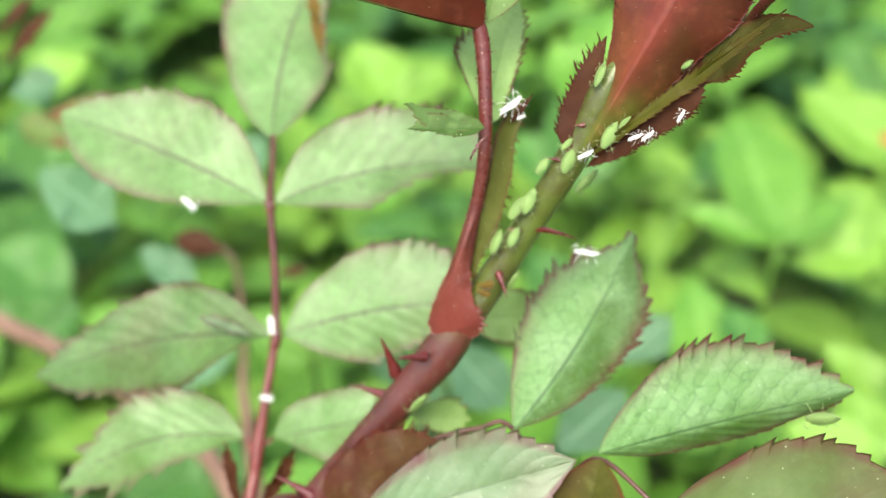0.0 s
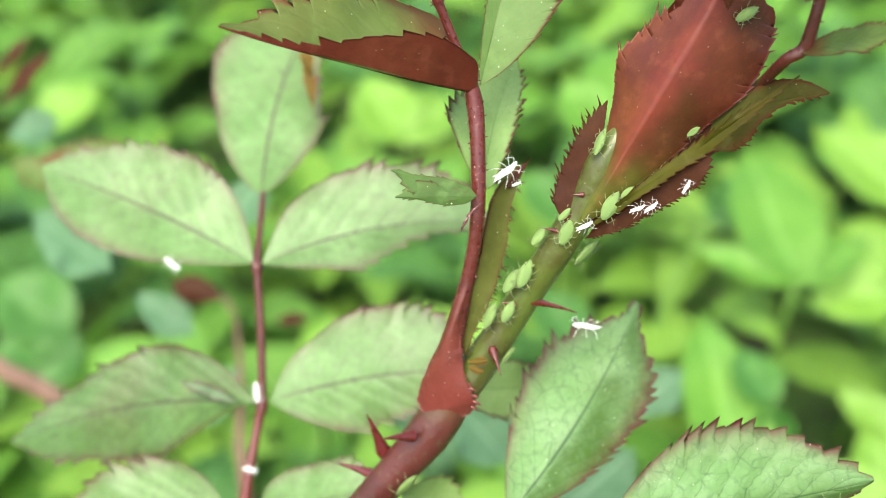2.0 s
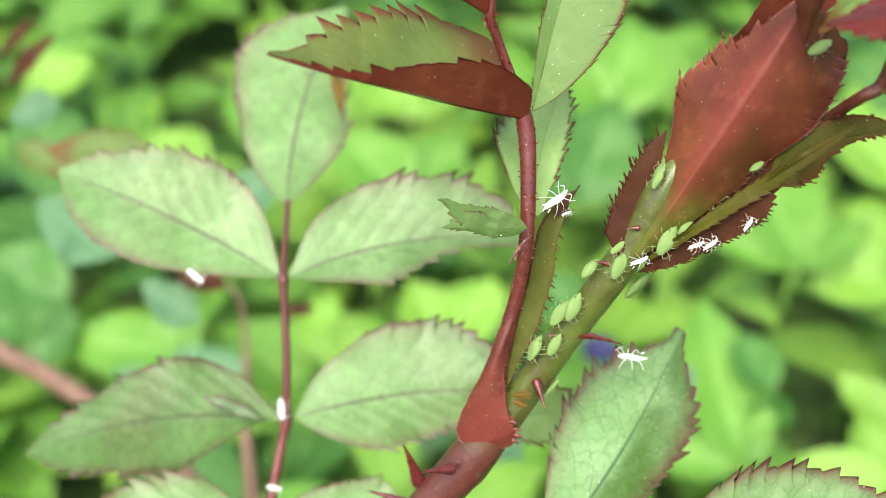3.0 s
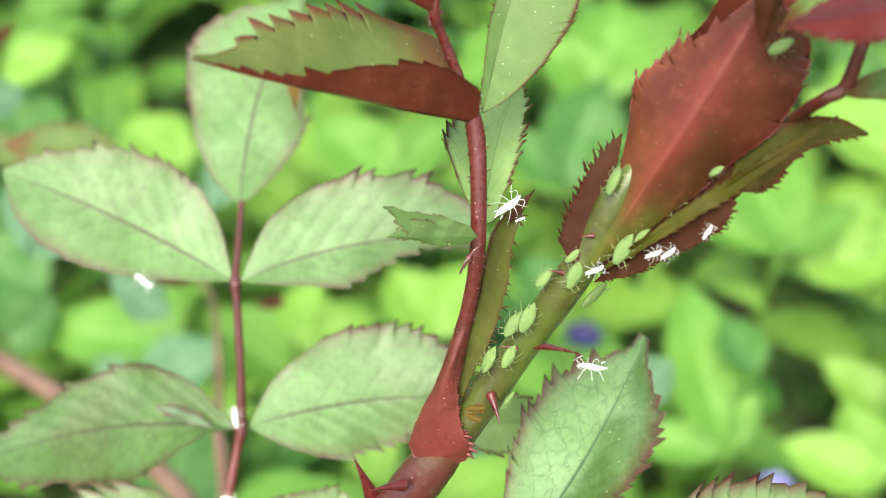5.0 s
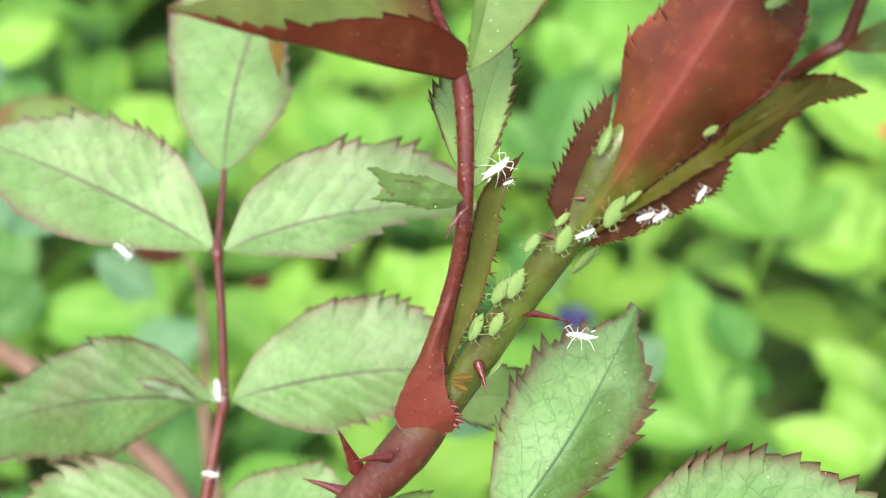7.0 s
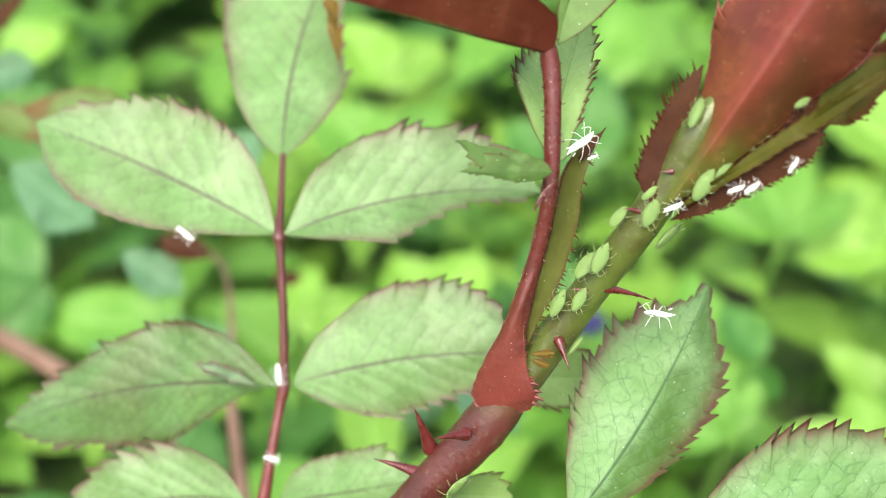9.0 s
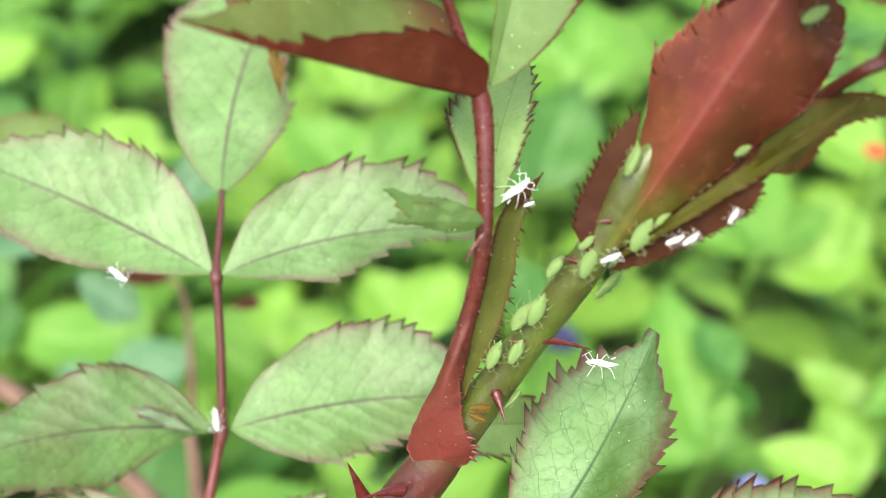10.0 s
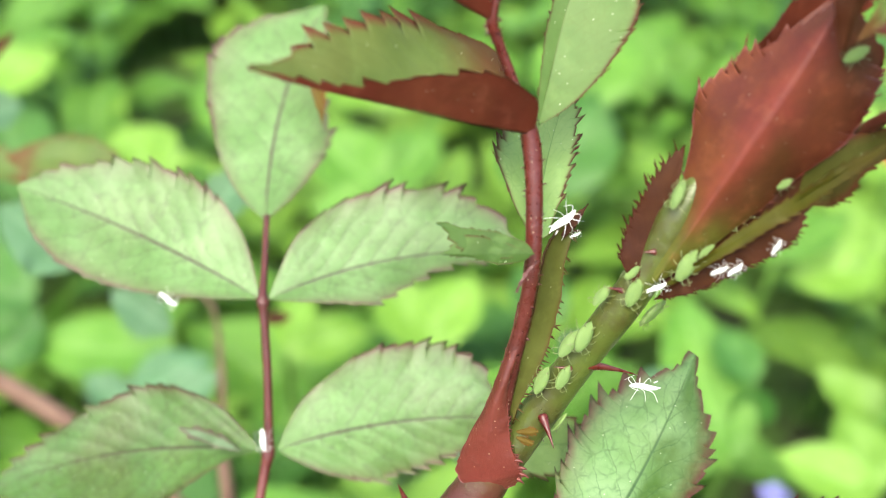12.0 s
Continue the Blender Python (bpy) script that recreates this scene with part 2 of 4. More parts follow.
STIPULE = rose_leaf_material("stipule_green", (0.032, 0.064, 0.012), (0.050, 0.088, 0.022), (0.056, 0.014, 0.010), (0.026, 0.050, 0.014), 0.2, 0.75, 0.4, 0.5, 0.5, 0.08, specks=0.9, ribs=0.1, rim=0.8, hem=0.9, mottle=0.3, dots=1200, netting=0.5)
BRACT = rose_leaf_material("stipule_dark_red", (0.036, 0.009, 0.004), (0.040, 0.024, 0.006), (0.050, 0.006, 0.005), (0.040, 0.012, 0.006), 0.5, 0.9, 0.2, 0.45, 0.5, 0.06, specks=0.3, ribs=0.2, mottle=0.3)
BUD = rose_leaf_material("bud_scale", (0.060, 0.040, 0.005), (0.086, 0.054, 0.008), (0.090, 0.020, 0.006), (0.070, 0.036, 0.006), 0.4, 0.9, 0.1, 0.5, 0.6, 0.1, specks=0.2, ribs=0.2)
RED_DARK = rose_leaf_material("leaf_dark_red", (0.027, 0.0075, 0.003), (0.040, 0.015, 0.005), (0.034, 0.005, 0.003), (0.032, 0.009, 0.005), 0.4, 0.5, 0.2, 0.5, 0.4, 0.06, specks=0.25, ribs=0.3, mottle=0.3)
WING = rose_leaf_material("stipule_wing", (0.050, 0.054, 0.009), (0.070, 0.076, 0.016), (0.052, 0.013, 0.007), (0.040, 0.038, 0.012), 0.3, 0.95, 0.12, 0.5, 0.6, 0.1, ribs=0.05, rim=0.6, hem=0.82, mottle=0.3, netting=0.4)
SHEATH = stem_material("sheath_skin", (0.092, 0.018, 0.014), (0.064, 0.013, 0.008), 0.412, 0.428, 0.36, 0.5, 0.6, 1400)
CANE = stem_material("cane_bark", (0.047, 0.0115, 0.009), (0.046, 0.060, 0.010), 0.4135, 0.4215, 0.36, 0.55)
PETIOLE = stem_material("petiole_skin", (0.050, 0.010, 0.008), (0.054, 0.009, 0.0065), 0.42, 0.45, 0.30, 0.5, 0.8, 1700)
RACHIS = stem_material("rachis_skin", (0.078, 0.014, 0.012), (0.046, 0.011, 0.009), 0.385, 0.405, 0.4, 0.3)
BROWN_STALK = stem_material("brown_stalk_skin", (0.034, 0.013, 0.007), (0.040, 0.012, 0.008), 0.38, 0.42, 0.45, 0.4)
SHOOT = stem_material("shoot_skin", (0.044, 0.044, 0.010), (0.070, 0.014, 0.010), 0.4415, 0.4490, 0.38, 0.3)
THORN = stem_material("thorn_horn", (0.046, 0.0055, 0.0065), (0.056, 0.008, 0.006), 0.39, 0.43, 0.3, 0.3)


def plain_material(name, a, b, scale, rough, relief=0.0, clear=0.0, specular=0.2):
    g = Graph(name)
    n = g.noise(scale, 4)
    return g.finish(g.mix(g.ramp(n, 0.3, 0.7), a, b), rough, g.bump(n, relief) if relief else None, clear, None, specular)


APHID = plain_material("aphid_skin", (0.100, 0.158, 0.040), (0.132, 0.192, 0.062), 1500, 0.35, 0.00004, 0.2)
APHID_LEG = plain_material("aphid_leg", (0.12, 0.15, 0.06), (0.09, 0.10, 0.04), 3000, 0.4)
SHED = plain_material("shed_skin", (0.55, 0.55, 0.52), (0.75, 0.75, 0.72), 2500, 0.5, 0.00005, 0.3)


def weed_material(name, dark, light, rough=0.5):
    g = Graph(name)
    sep = g.node("ShaderNodeSeparateXYZ")
    g.link(g.coords("UV"), sep.inputs[0])
    side = g.math("ABSOLUTE", g.math("MULTIPLY_ADD", sep.outputs[1], 2.0, -1.0))
    n = g.noise(35, 4)
    skin = g.mix(g.ramp(n, 0.3, 0.7), dark, light)
    skin = g.mix(g.math("MULTIPLY", g.chance(), 0.5), skin, tuple(c * 0.6 for c in dark))
    run = g.math("FRACT", g.math("SUBTRACT", g.math("MULTIPLY", sep.outputs[0], 9.0), g.math("MULTIPLY", side, 2.0)))
    lateral = g.math("SUBTRACT", 1.0, g.ramp(g.math("ABSOLUTE", g.math("SUBTRACT", run, 0.5)), 0.0, 0.1))
    rib = g.math("SUBTRACT", 1.0, g.ramp(side, 0.02, 0.09))
    skin = g.mix(g.math("MAXIMUM", g.math("MULTIPLY", rib, 0.5), g.math("MULTIPLY", lateral, 0.25)), skin, tuple(min(1, c * 1.3 + 0.05) for c in light))
    return g.finish(skin, rough, g.bump(g.math("SUBTRACT", n, lateral), 0.0012), 0.35, None, 0.25)


WEED = [weed_material("weed_leaf_fresh", (0.062, 0.160, 0.014), (0.100, 0.215, 0.026)),
        weed_material("weed_leaf_yellowish", (0.100, 0.205, 0.016), (0.145, 0.265, 0.036)),
        weed_material("weed_leaf_deep", (0.030, 0.098, 0.013), (0.060, 0.150, 0.024)),
        weed_material("weed_leaf_bluish", (0.060, 0.140, 0.055), (0.100, 0.190, 0.095))]
STALK = plain_material("weed_stalk", (0.060, 0.130, 0.018), (0.100, 0.180, 0.035), 60, 0.5)
DRY_STICK = plain_material("old_cane_bark", (0.064, 0.034, 0.022), (0.100, 0.058, 0.040), 120, 0.7, 0.0004)
BLUE_PETAL = plain_material("blue_petal", (0.006, 0.005, 0.024), (0.010, 0.009, 0.040), 300, 0.6)
LILAC_PETAL = plain_material("lilac_petal", (0.07, 0.07, 0.17), (0.10, 0.10, 0.22), 300, 0.6)
ORANGE_PETAL = plain_material("orange_petal", (0.17, 0.014, 0.007), (0.22, 0.022, 0.010), 300, 0.6)


def soil_material():
    g = Graph("garden_soil")
    a, b = g.noise(9, 5), g.noise(120, 6)
    skin = g.mix(a, (0.010, 0.008, 0.0055), (0.026, 0.020, 0.014))
    skin = g.mix(g.math("MULTIPLY", g.ramp(b, 0.5, 0.75), 0.6), skin, (0.050, 0.042, 0.032))
    skin = g.mix(g.math("MULTIPLY", g.ramp(g.noise(22, 4), 0.34, 0.56), 0.9), skin, (0.044, 0.086, 0.014))
    return g.finish(skin, 0.95, g.bump(g.math("ADD", a, b), 0.012), 0, None, 0.2)


SOIL = soil_material()

# ---------------------------------------------------------------- mesh helpers, in millimetres


def mm(p):
    return Vector(p) / 1000.0


def link_part(name, mesh, parent, label=""):
    ob = new(name, mesh)
    ob.parent = parent
    if label:
        ob["label"] = label
    return ob


def mesh_of(name, verts, faces, mats, uvs=None, slots=None, smooth=True):
    me = bpy.data.meshes.new(name)
    me.from_pydata([tuple(v) for v in verts], [], [tuple(f) for f in faces])
    for m in mats:
        me.materials.append(m)
    if slots is not None:
        me.polygons.foreach_set("material_index", np.array(slots, dtype=np.int32))
    me.polygons.foreach_set("use_smooth", np.full(len(me.polygons), smooth))
    if uvs is not None:
        layer = me.uv_layers.new(name="UVMap")
        loops = np.zeros(len(me.loops), dtype=np.int32)
        me.loops.foreach_get("vertex_index", loops)
        layer.data.foreach_set("uv", np.array(uvs, dtype=np.float32)[loops].ravel())
    me.update()
    return me


def spline(points, steps):
    """Catmull-Rom through the points (any number of columns)."""
    p = np.array(points, dtype=float)
    p = np.vstack([2 * p[0] - p[1], p, 2 * p[-1] - p[-2]])
    out = []
    for i in range(1, len(p) - 2):
        for s in np.linspace(0, 1, steps, endpoint=False):
            a, b, c, d = p[i - 1:i + 3]
            out.append(0.5 * (2 * b + (c - a) * s + (2 * a - 5 * b + 4 * c - d) * s * s + (3 * b - a - 3 * c + d) * s ** 3))
    out.append(p[-2])
    return np.array(out)


def tube(rows, sides=14, steps=8, lump=0.0, seed=0):
    """Rows of x, y, z, radius in mm. Returns verts in metres and faces, closed at both ends."""
    rng = np.random.default_rng(seed)
    r = spline(rows, steps)
    pts, rad = r[:, :3], np.maximum(r[:, 3], 0.01)
    tang = np.gradient(pts, axis=0)
    tang /= np.linalg.norm(tang, axis=1)[:, None]
    ref = np.array([0.0, -0.766, 0.643]) if abs(tang[0] @ np.array([0.0, -0.766, 0.643])) < 0.9 else np.array([1.0, 0, 0])
    verts, faces = [], []
    ang = np.linspace(0, 2 * np.pi, sides, endpoint=False)
    for i in range(len(pts)):
        a = np.cross(tang[i], ref)
        a /= np.linalg.norm(a)
        b = np.cross(tang[i], a)
        wob = 1 + lump * rng.standard_normal(sides)
        verts += list(pts[i] + (np.cos(ang)[:, None] * a + np.sin(ang)[:, None] * b) * (rad[i] * wob)[:, None])
    n = len(pts)
    for i in range(n - 1):
        for k in range(sides):
            j = (k + 1) % sides
            faces.append((i * sides + k, i * sides + j, (i + 1) * sides + j, (i + 1) * sides + k))
    verts += [pts[0], pts[-1]]
    for k in range(sides):
        j = (k + 1) % sides
        faces.append((j, k, n * sides))
        faces.append(((n - 1) * sides + k, (n - 1) * sides + j, n * sides + 1))
    return np.array(verts) / 1000.0, faces


def joined(pieces):
    verts, faces, base = [], [], 0
    for v, f in pieces:
        verts.append(v)
        faces += [tuple(i + base for i in q) for q in f]
        base += len(v)
    return np.vstack(verts), faces


def hairs_along(rows, count, length, seed, first=0.0, last=1.0):
    """Short stiff hairs standing off a stalk."""
    rng = np.random.default_rng(seed)
    r = spline(rows, 10)
    out = []
    for _ in range(count):
        i = int(len(r) * rng.uniform(first, last) * 0.98)
        i = min(max(i, 0), len(r) - 2)
        t = r[i + 1, :3] - r[i, :3]
        t /= np.linalg.norm(t)
        d = rng.standard_normal(3)
        d -= t * (d @ t)
        d /= np.linalg.norm(d)
        base = r[i, :3] + d * r[i, 3] * 0.9
        tip = base + (d + t * rng.uniform(-0.3, 0.5)) * length * rng.uniform(0.5, 1.2)
        out.append(tube([(*base, 0.1), (*((base + tip) / 2), 0.06), (*tip, 0.03)], 5, 2))
    return out


KNOTS = (0.0, 0.04, 0.1, 0.2, 0.35, 0.5, 0.65, 0.8, 0.9, 1.0)


def outline(widths, u):
    """Half width at u of a blade whose half widths at the eight inner KNOTS are given, as shares of its length."""
    w = np.array([0.0, *widths, 0.0])
    k = np.array(KNOTS)
    slope = np.gradient(w, k)
    i = min(int(np.searchsorted(k, u, side="right")) - 1, len(k) - 2)
    d = k[i + 1] - k[i]
    x = (u - k[i]) / d
    return max(0.0, (2 * x ** 3 - 3 * x * x + 1) * w[i] + (x ** 3 - 2 * x * x + x) * d * slope[i] + (3 * x * x - 2 * x ** 3) * w[i + 1] + (x ** 3 - x * x) * d * slope[i + 1])


def blade(length, wl, wr, teeth=13, tooth=0.05, fold_l=8, fold_r=8, arch=0.0, sway=0.0, cup=0.08, wave=0.02, peak=1.0, blunt=0.75,
          seed=0, thick=0.22, ragged=0.45, start=0.0, tooth_l=1.0, tooth_r=1.0, clear=0.12, peak_r=None, hairs_l=0, hairs_r=0, hair=0.9, puff=0.0, till=1.0):
    """A toothed leaf blade along +x, its upper face to +z; lengths in mm, wl and wr half widths to +y and -y, or outlines. puff: swelling between the side veins; till: where the teeth end."""
    rng = np.random.default_rng(seed)
    cols = np.array([0, 0.04, 0.1, 0.2, 0.32, 0.44, 0.56, 0.68, 0.78, 0.86, 0.92, 0.96, 1.0])
    v = np.concatenate([-cols[:0:-1], cols])
    us, saw_l, saw_r = [], [], []
    size_l, size_r = 1 + ragged * rng.uniform(-1, 1, teeth + 1), 1 + ragged * rng.uniform(-1, 1, teeth + 1)
    cuts = (np.arange(teeth + 1) + np.concatenate([[0], 0.28 * ragged * rng.uniform(-1, 1, teeth - 1), [0]])) / teeth
    for k in range(teeth):
        for ph, e in ((0.0, 0.0), (0.22, 0.3), (0.44, 0.58), (0.64, 0.8), (0.8, 1.0), (0.87, 0.62), (0.94, 0.2)):
            us.append(cuts[k] + ph * (cuts[k + 1] - cuts[k]))
            saw_l.append(e * size_l[k])
            saw_r.append(e * size_r[k])
    us.append(1.0), saw_l.append(0), saw_r.append(0)
    us = np.array(us)
    grid = []
    ph1, ph2 = rng.uniform(0, 6, 2)
    traced = isinstance(wl, tuple)
    for i, u in enumerate(us):
        row = []
        edge_l, edge_r = (outline(wl, u) * length, outline(wr, u) * length) if traced else (0.0, 0.0)
        for q in v:
            a = abs(q)
            if traced:
                w, s = edge_l if q > 0 else edge_r, 1.0
            else:
                bulge = peak_r if peak_r and q < 0 else peak
                s = max(math.sin(math.pi * min(1.0, (start + (1 - start) * u)) ** bulge), 0.0) ** (blunt * (1 + 0.8 * u * u))
                w = wl if q > 0 else wr
            saw = saw_l[i] if q > 0 else saw_r[i]
            ends = min(1.0, max(0.0, till - u) * 5 + 0.15) * min(1.0, max(0.0, u - clear) * 6) * (tooth_l if q > 0 else tooth_r)
            h = w * s * a + tooth * length * saw * ends * a ** 9
            x = length * u + 0.28 * h * (1 - u) * min(1, u * 4) + min(1.1 * tooth, 0.45 / teeth) * length * saw * ends * a ** 9
            z = cup * w * s * a * a + wave * length * a * (s if not traced else min(1.0, w / length * 5)) * (math.sin(u * 13 + ph1 + (2 if q > 0 else 0)) + 0.5 * math.sin(u * 29 + ph2 + (1 if q > 0 else 0)) * a) + 0.5 * wave * length * math.sin(u * 5 + ph2) * (1 - u) * u * 4
            if puff:
                run = 9.0 * u - 2.4 * a
                z += puff * w * s * math.sqrt(abs(math.sin(math.pi * (run + 0.5)))) * min(1.0, 6 * a) * (1 - a ** 3) * min(1.0, 8 * u)
            fold = math.radians(fold_l if q > 0 else fold_r)
            y, z = h * math.cos(fold) - z * math.sin(fold), h * math.sin(fold) + z * math.cos(fold)
            y = y if q > 0 else -y
            t = x / length
            y += sway * length * 4 * t * (1 - t)
            z += arch * length * 4 * t * (1 - t)
            row.append((x, y, z))
        grid.append(row)
    g = np.array(grid)
    du, dv = np.gradient(g, axis=0), np.gradient(g, axis=1)
    nrm = np.cross(du, dv)
    nrm /= np.linalg.norm(nrm, axis=2)[:, :, None] + 1e-9
    taper = (1 - 0.75 * np.abs(v) ** 3)[None, :, None]
    top, low = g + nrm * thick / 2 * taper, g - nrm * thick / 2 * taper
    nu, nv = g.shape[:2]
    verts = np.vstack([top.reshape(-1, 3), low.reshape(-1, 3)]) / 1000.0
    uv = np.stack(np.meshgrid(us, (v + 1) / 2, indexing="ij"), 2).reshape(-1, 2)
    uvs = np.vstack([uv, uv])
    faces, slots, m = [], [], nu * nv
    for i in range(nu - 1):
        for j in range(nv - 1):
            a, b, c, d = i * nv + j, i * nv + j + 1, (i + 1) * nv + j + 1, (i + 1) * nv + j
            faces.append((d, c, b, a)), slots.append(0)
            faces.append((m + a, m + b, m + c, m + d)), slots.append(1)
    for i in range(nu - 1):
        for j, flip in ((0, False), (nv - 1, True)):
            a, b = i * nv + j, (i + 1) * nv + j
            q = (a, b, m + b, m + a)
            faces.append(q[::-1] if flip else q), slots.append(0)
    for j in range(nv - 1):
        a, b = (nu - 1) * nv + j, (nu - 1) * nv + j + 1
        faces.append((a, b, m + b, m + a)), slots.append(0)
    for count, col, inner in ((hairs_l, nv - 1, nv - 3), (hairs_r, 0, 2)):
        for _ in range(count):
            i = int(rng.uniform(0.04, 0.93) * (nu - 1))
            p = g[i, col] + (g[i + 1, col] - g[i, col]) * rng.uniform(0, 1)
            out = g[i, col] - g[i, inner]
            out = out / (np.linalg.norm(out) + 1e-9) + np.array([rng.uniform(0.1, 0.9), 0, rng.uniform(-0.3, 0.5)])
            q = p + out * hair * rng.uniform(0.35, 1.1) * 0.8
            hv, hf = tube([(*p, 0.11), (*((p + q) / 2), 0.065), (*q, 0.03)], 5, 2)
            k = len(verts)
            verts, uvs = np.vstack([verts, hv]), np.vstack([uvs, np.tile([[0.5, 1.0]], (len(hv), 1))])
            faces += [tuple(k + w for w in f) for f in hf]
            slots += [0] * len(hf)
    return verts, faces, uvs, slots


def frame_from(base, tip, face):
    """Places +x from base to tip and +z as near to face as it goes; mm in, metres out."""
    x = (Vector(tip) - Vector(base)).normalized()
    z = Vector(face)
    z = (z - x * z.dot(x)).normalized()
    y = z.cross(x)
    m = Matrix((x, y, z)).transposed().to_4x4()
    m.translation = mm(base)
    return m


def leaflet(parent, base, tip, face, wl, wr, upper=GREEN_TOP, under=None, name="leaflet", label="", **shape):
    """A leaf blade from base to tip (mm), half widths as shares of its length."""
    span = (Vector(tip) - Vector(base)).length
    if not isinstance(wl, tuple):
        wl, wr = wl * span, wr * span
    verts, faces, uvs, slots = blade(span, wl, wr, **shape)
    me = mesh_of(name, verts, faces, [upper, under or upper], uvs, slots)
    ob = link_part(name, me, parent, label)
    ob.matrix_local = frame_from(base, tip, face)
    return ob


def flap(name, strips, bulge, mat, parent, label="", thick=0.22, fringe=0, hair=0.8, seed=1):
    """Thin flap spanned between pairs of edge curves (mm), bowed by bulge mm; fringe: stiff hairs on its second edge."""
    rng = np.random.default_rng(seed)
    verts, faces, uvs = [], [], []
    toward = np.array((0.00, -0.77, 0.64))
    for one, two in strips:
        a, b = spline([(*p, 0.0) for p in one], 8)[:, :3], spline([(*p, 0.0) for p in two], 8)[:, :3]
        n = min(len(a), len(b))
        swell = np.interp(np.linspace(0, 1, n), np.linspace(0, 1, np.size(bulge)), np.atleast_1d(bulge))
        q = np.array([0, 0.04, 0.15, 0.35, 0.5, 0.65, 0.85, 0.96, 1.0])
        jag = rng.uniform(-0.03, 0.03, (n, 2))
        grid = np.array([[a[i] + (b[i] - a[i]) * (t + jag[i, 0] * (1 - t) ** 4 + jag[i, 1] * t ** 4) + toward * swell[i] * 4 * t * (1 - t) for t in q] for i in range(n)])
        nrm = np.cross(np.gradient(grid, axis=0), np.gradient(grid, axis=1))
        nrm /= np.linalg.norm(nrm, axis=2)[:, :, None] + 1e-9
        nv, k = len(q), len(verts)
        verts += list((grid + nrm * thick / 2).reshape(-1, 3) / 1000.0) + list((grid - nrm * thick / 2).reshape(-1, 3) / 1000.0)
        uv = np.stack(np.meshgrid(np.linspace(0.05, 0.95, n), q, indexing="ij"), 2).reshape(-1, 2)
        uvs += list(uv) + list(uv)
        m = n * nv
        for i in range(n - 1):
            for j in range(nv - 1):
                c = (k + i * nv + j, k + i * nv + j + 1, k + (i + 1) * nv + j + 1, k + (i + 1) * nv + j)
                faces += [c[::-1], tuple(m + w for w in c)]
        ring = [i * nv for i in range(n)] + [(n - 1) * nv + j for j in range(1, nv)] + [i * nv + nv - 1 for i in range(n - 2, -1, -1)] + list(range(nv - 2, 0, -1))
        for c, d in zip(ring, ring[1:] + ring[:1]):
            faces.append((k + c, k + d, k + m + d, k + m + c))
        for _ in range(fringe):
            i = int(rng.uniform(0.03, 0.97) * (n - 1))
            p = grid[i, nv - 1]
            out = p - grid[i, nv - 3]
            out = out / (np.linalg.norm(out) + 1e-9)
            along = grid[min(i + 1, n - 1), nv - 1] - grid[i, nv - 1]
            along = along / (np.linalg.norm(along) + 1e-9)
            e = p + (out + along * rng.uniform(-0.2, 0.7) + toward * rng.uniform(-0.2, 0.4)) * hair * rng.uniform(0.35, 1.15)
            hv, hf = tube([(*p, 0.12), (*((p + e) / 2), 0.07), (*e, 0.035)], 5, 2)
            w = len(verts)
            verts += list(hv)
            uvs += [(0.5, 1.0)] * len(hv)
            faces += [tuple(w + x for x in f) for f in hf]
    return link_part(name, mesh_of(name, np.array(verts), faces, [mat], np.array(uvs)), parent, label)


def stalk(name, rows, mat, parent, label="", sides=14, hairs=0, hair_length=0.6, seed=1, lump=0.015, first=0.0, last=1.0):
    pieces = [tube(rows, sides, 8, lump, seed)]
    if hairs:
        pieces += hairs_along(rows, hairs, hair_length, seed, first, last)
    verts, faces = joined(pieces)
    return link_part(name, mesh_of(name, verts, faces, [mat]), parent, label)


def thorn(parent, base, tip, radius=0.9, hook=0.04):
    """A prickle: broad oval foot, slightly hooked, needle tip."""
    b, t = np.array(base), np.array(tip)
    span = np.linalg.norm(t - b)
    sag = np.array([0, -0.3, -1.0]) * span * hook
    rows = [(*(b - (t - b) * 0.1), radius * 0.8), (*b, radius), (*(b * 0.7 + t * 0.3 - sag * 0.4), radius * 0.62),
            (*(b * 0.35 + t * 0.65 - sag * 0.5), radius * 0.32), (*t, 0.03)]
    verts, faces = tube(rows, 10, 5)
    return link_part("thorn", mesh_of("thorn", verts, faces, [THORN]), parent)


def holder(name, label, category, at=(0, 0, 0), group="", kind=""):
    ob = new(name)
    ob.empty_display_size = 0.01
    ob.location = mm(at)
    return tagged(ob, label, category, group, kind)


# ---------------------------------------------------------------- ground
def build_ground():
    n = 60
    k = np.linspace(-1, 1, n)
    k = np.sign(k) * (np.abs(k) ** 5) * 60 + k * 1.2
    verts, faces, uvs = [], [], []
    for i in range(n):
        for j in range(n):
            x, y = k[i], k[j] + 0.6
            z = 0.012 * noise.noise((x * 9, y * 9, 0)) + 0.006 * noise.noise((x * 31, y * 31, 4)) if abs(x) < 3 and abs(y) < 4 else 0
            verts.append((x, y, z))
    for i in range(n - 1):
        for j in range(n - 1):
            a = i * n + j
            faces.append((a, a + n, a + n + 1, a + 1))
    tagged(new("ground", mesh_of("ground", verts, faces, [SOIL])), "dark crumbly garden soil under the weeds", "ground", "", "structure")


build_ground()

# ---------------------------------------------------------------- the rose
rose = holder("rose_bush", "young rose shoot with reddish stem, thorns and toothed leaves", "rose", (0, 0, 0))

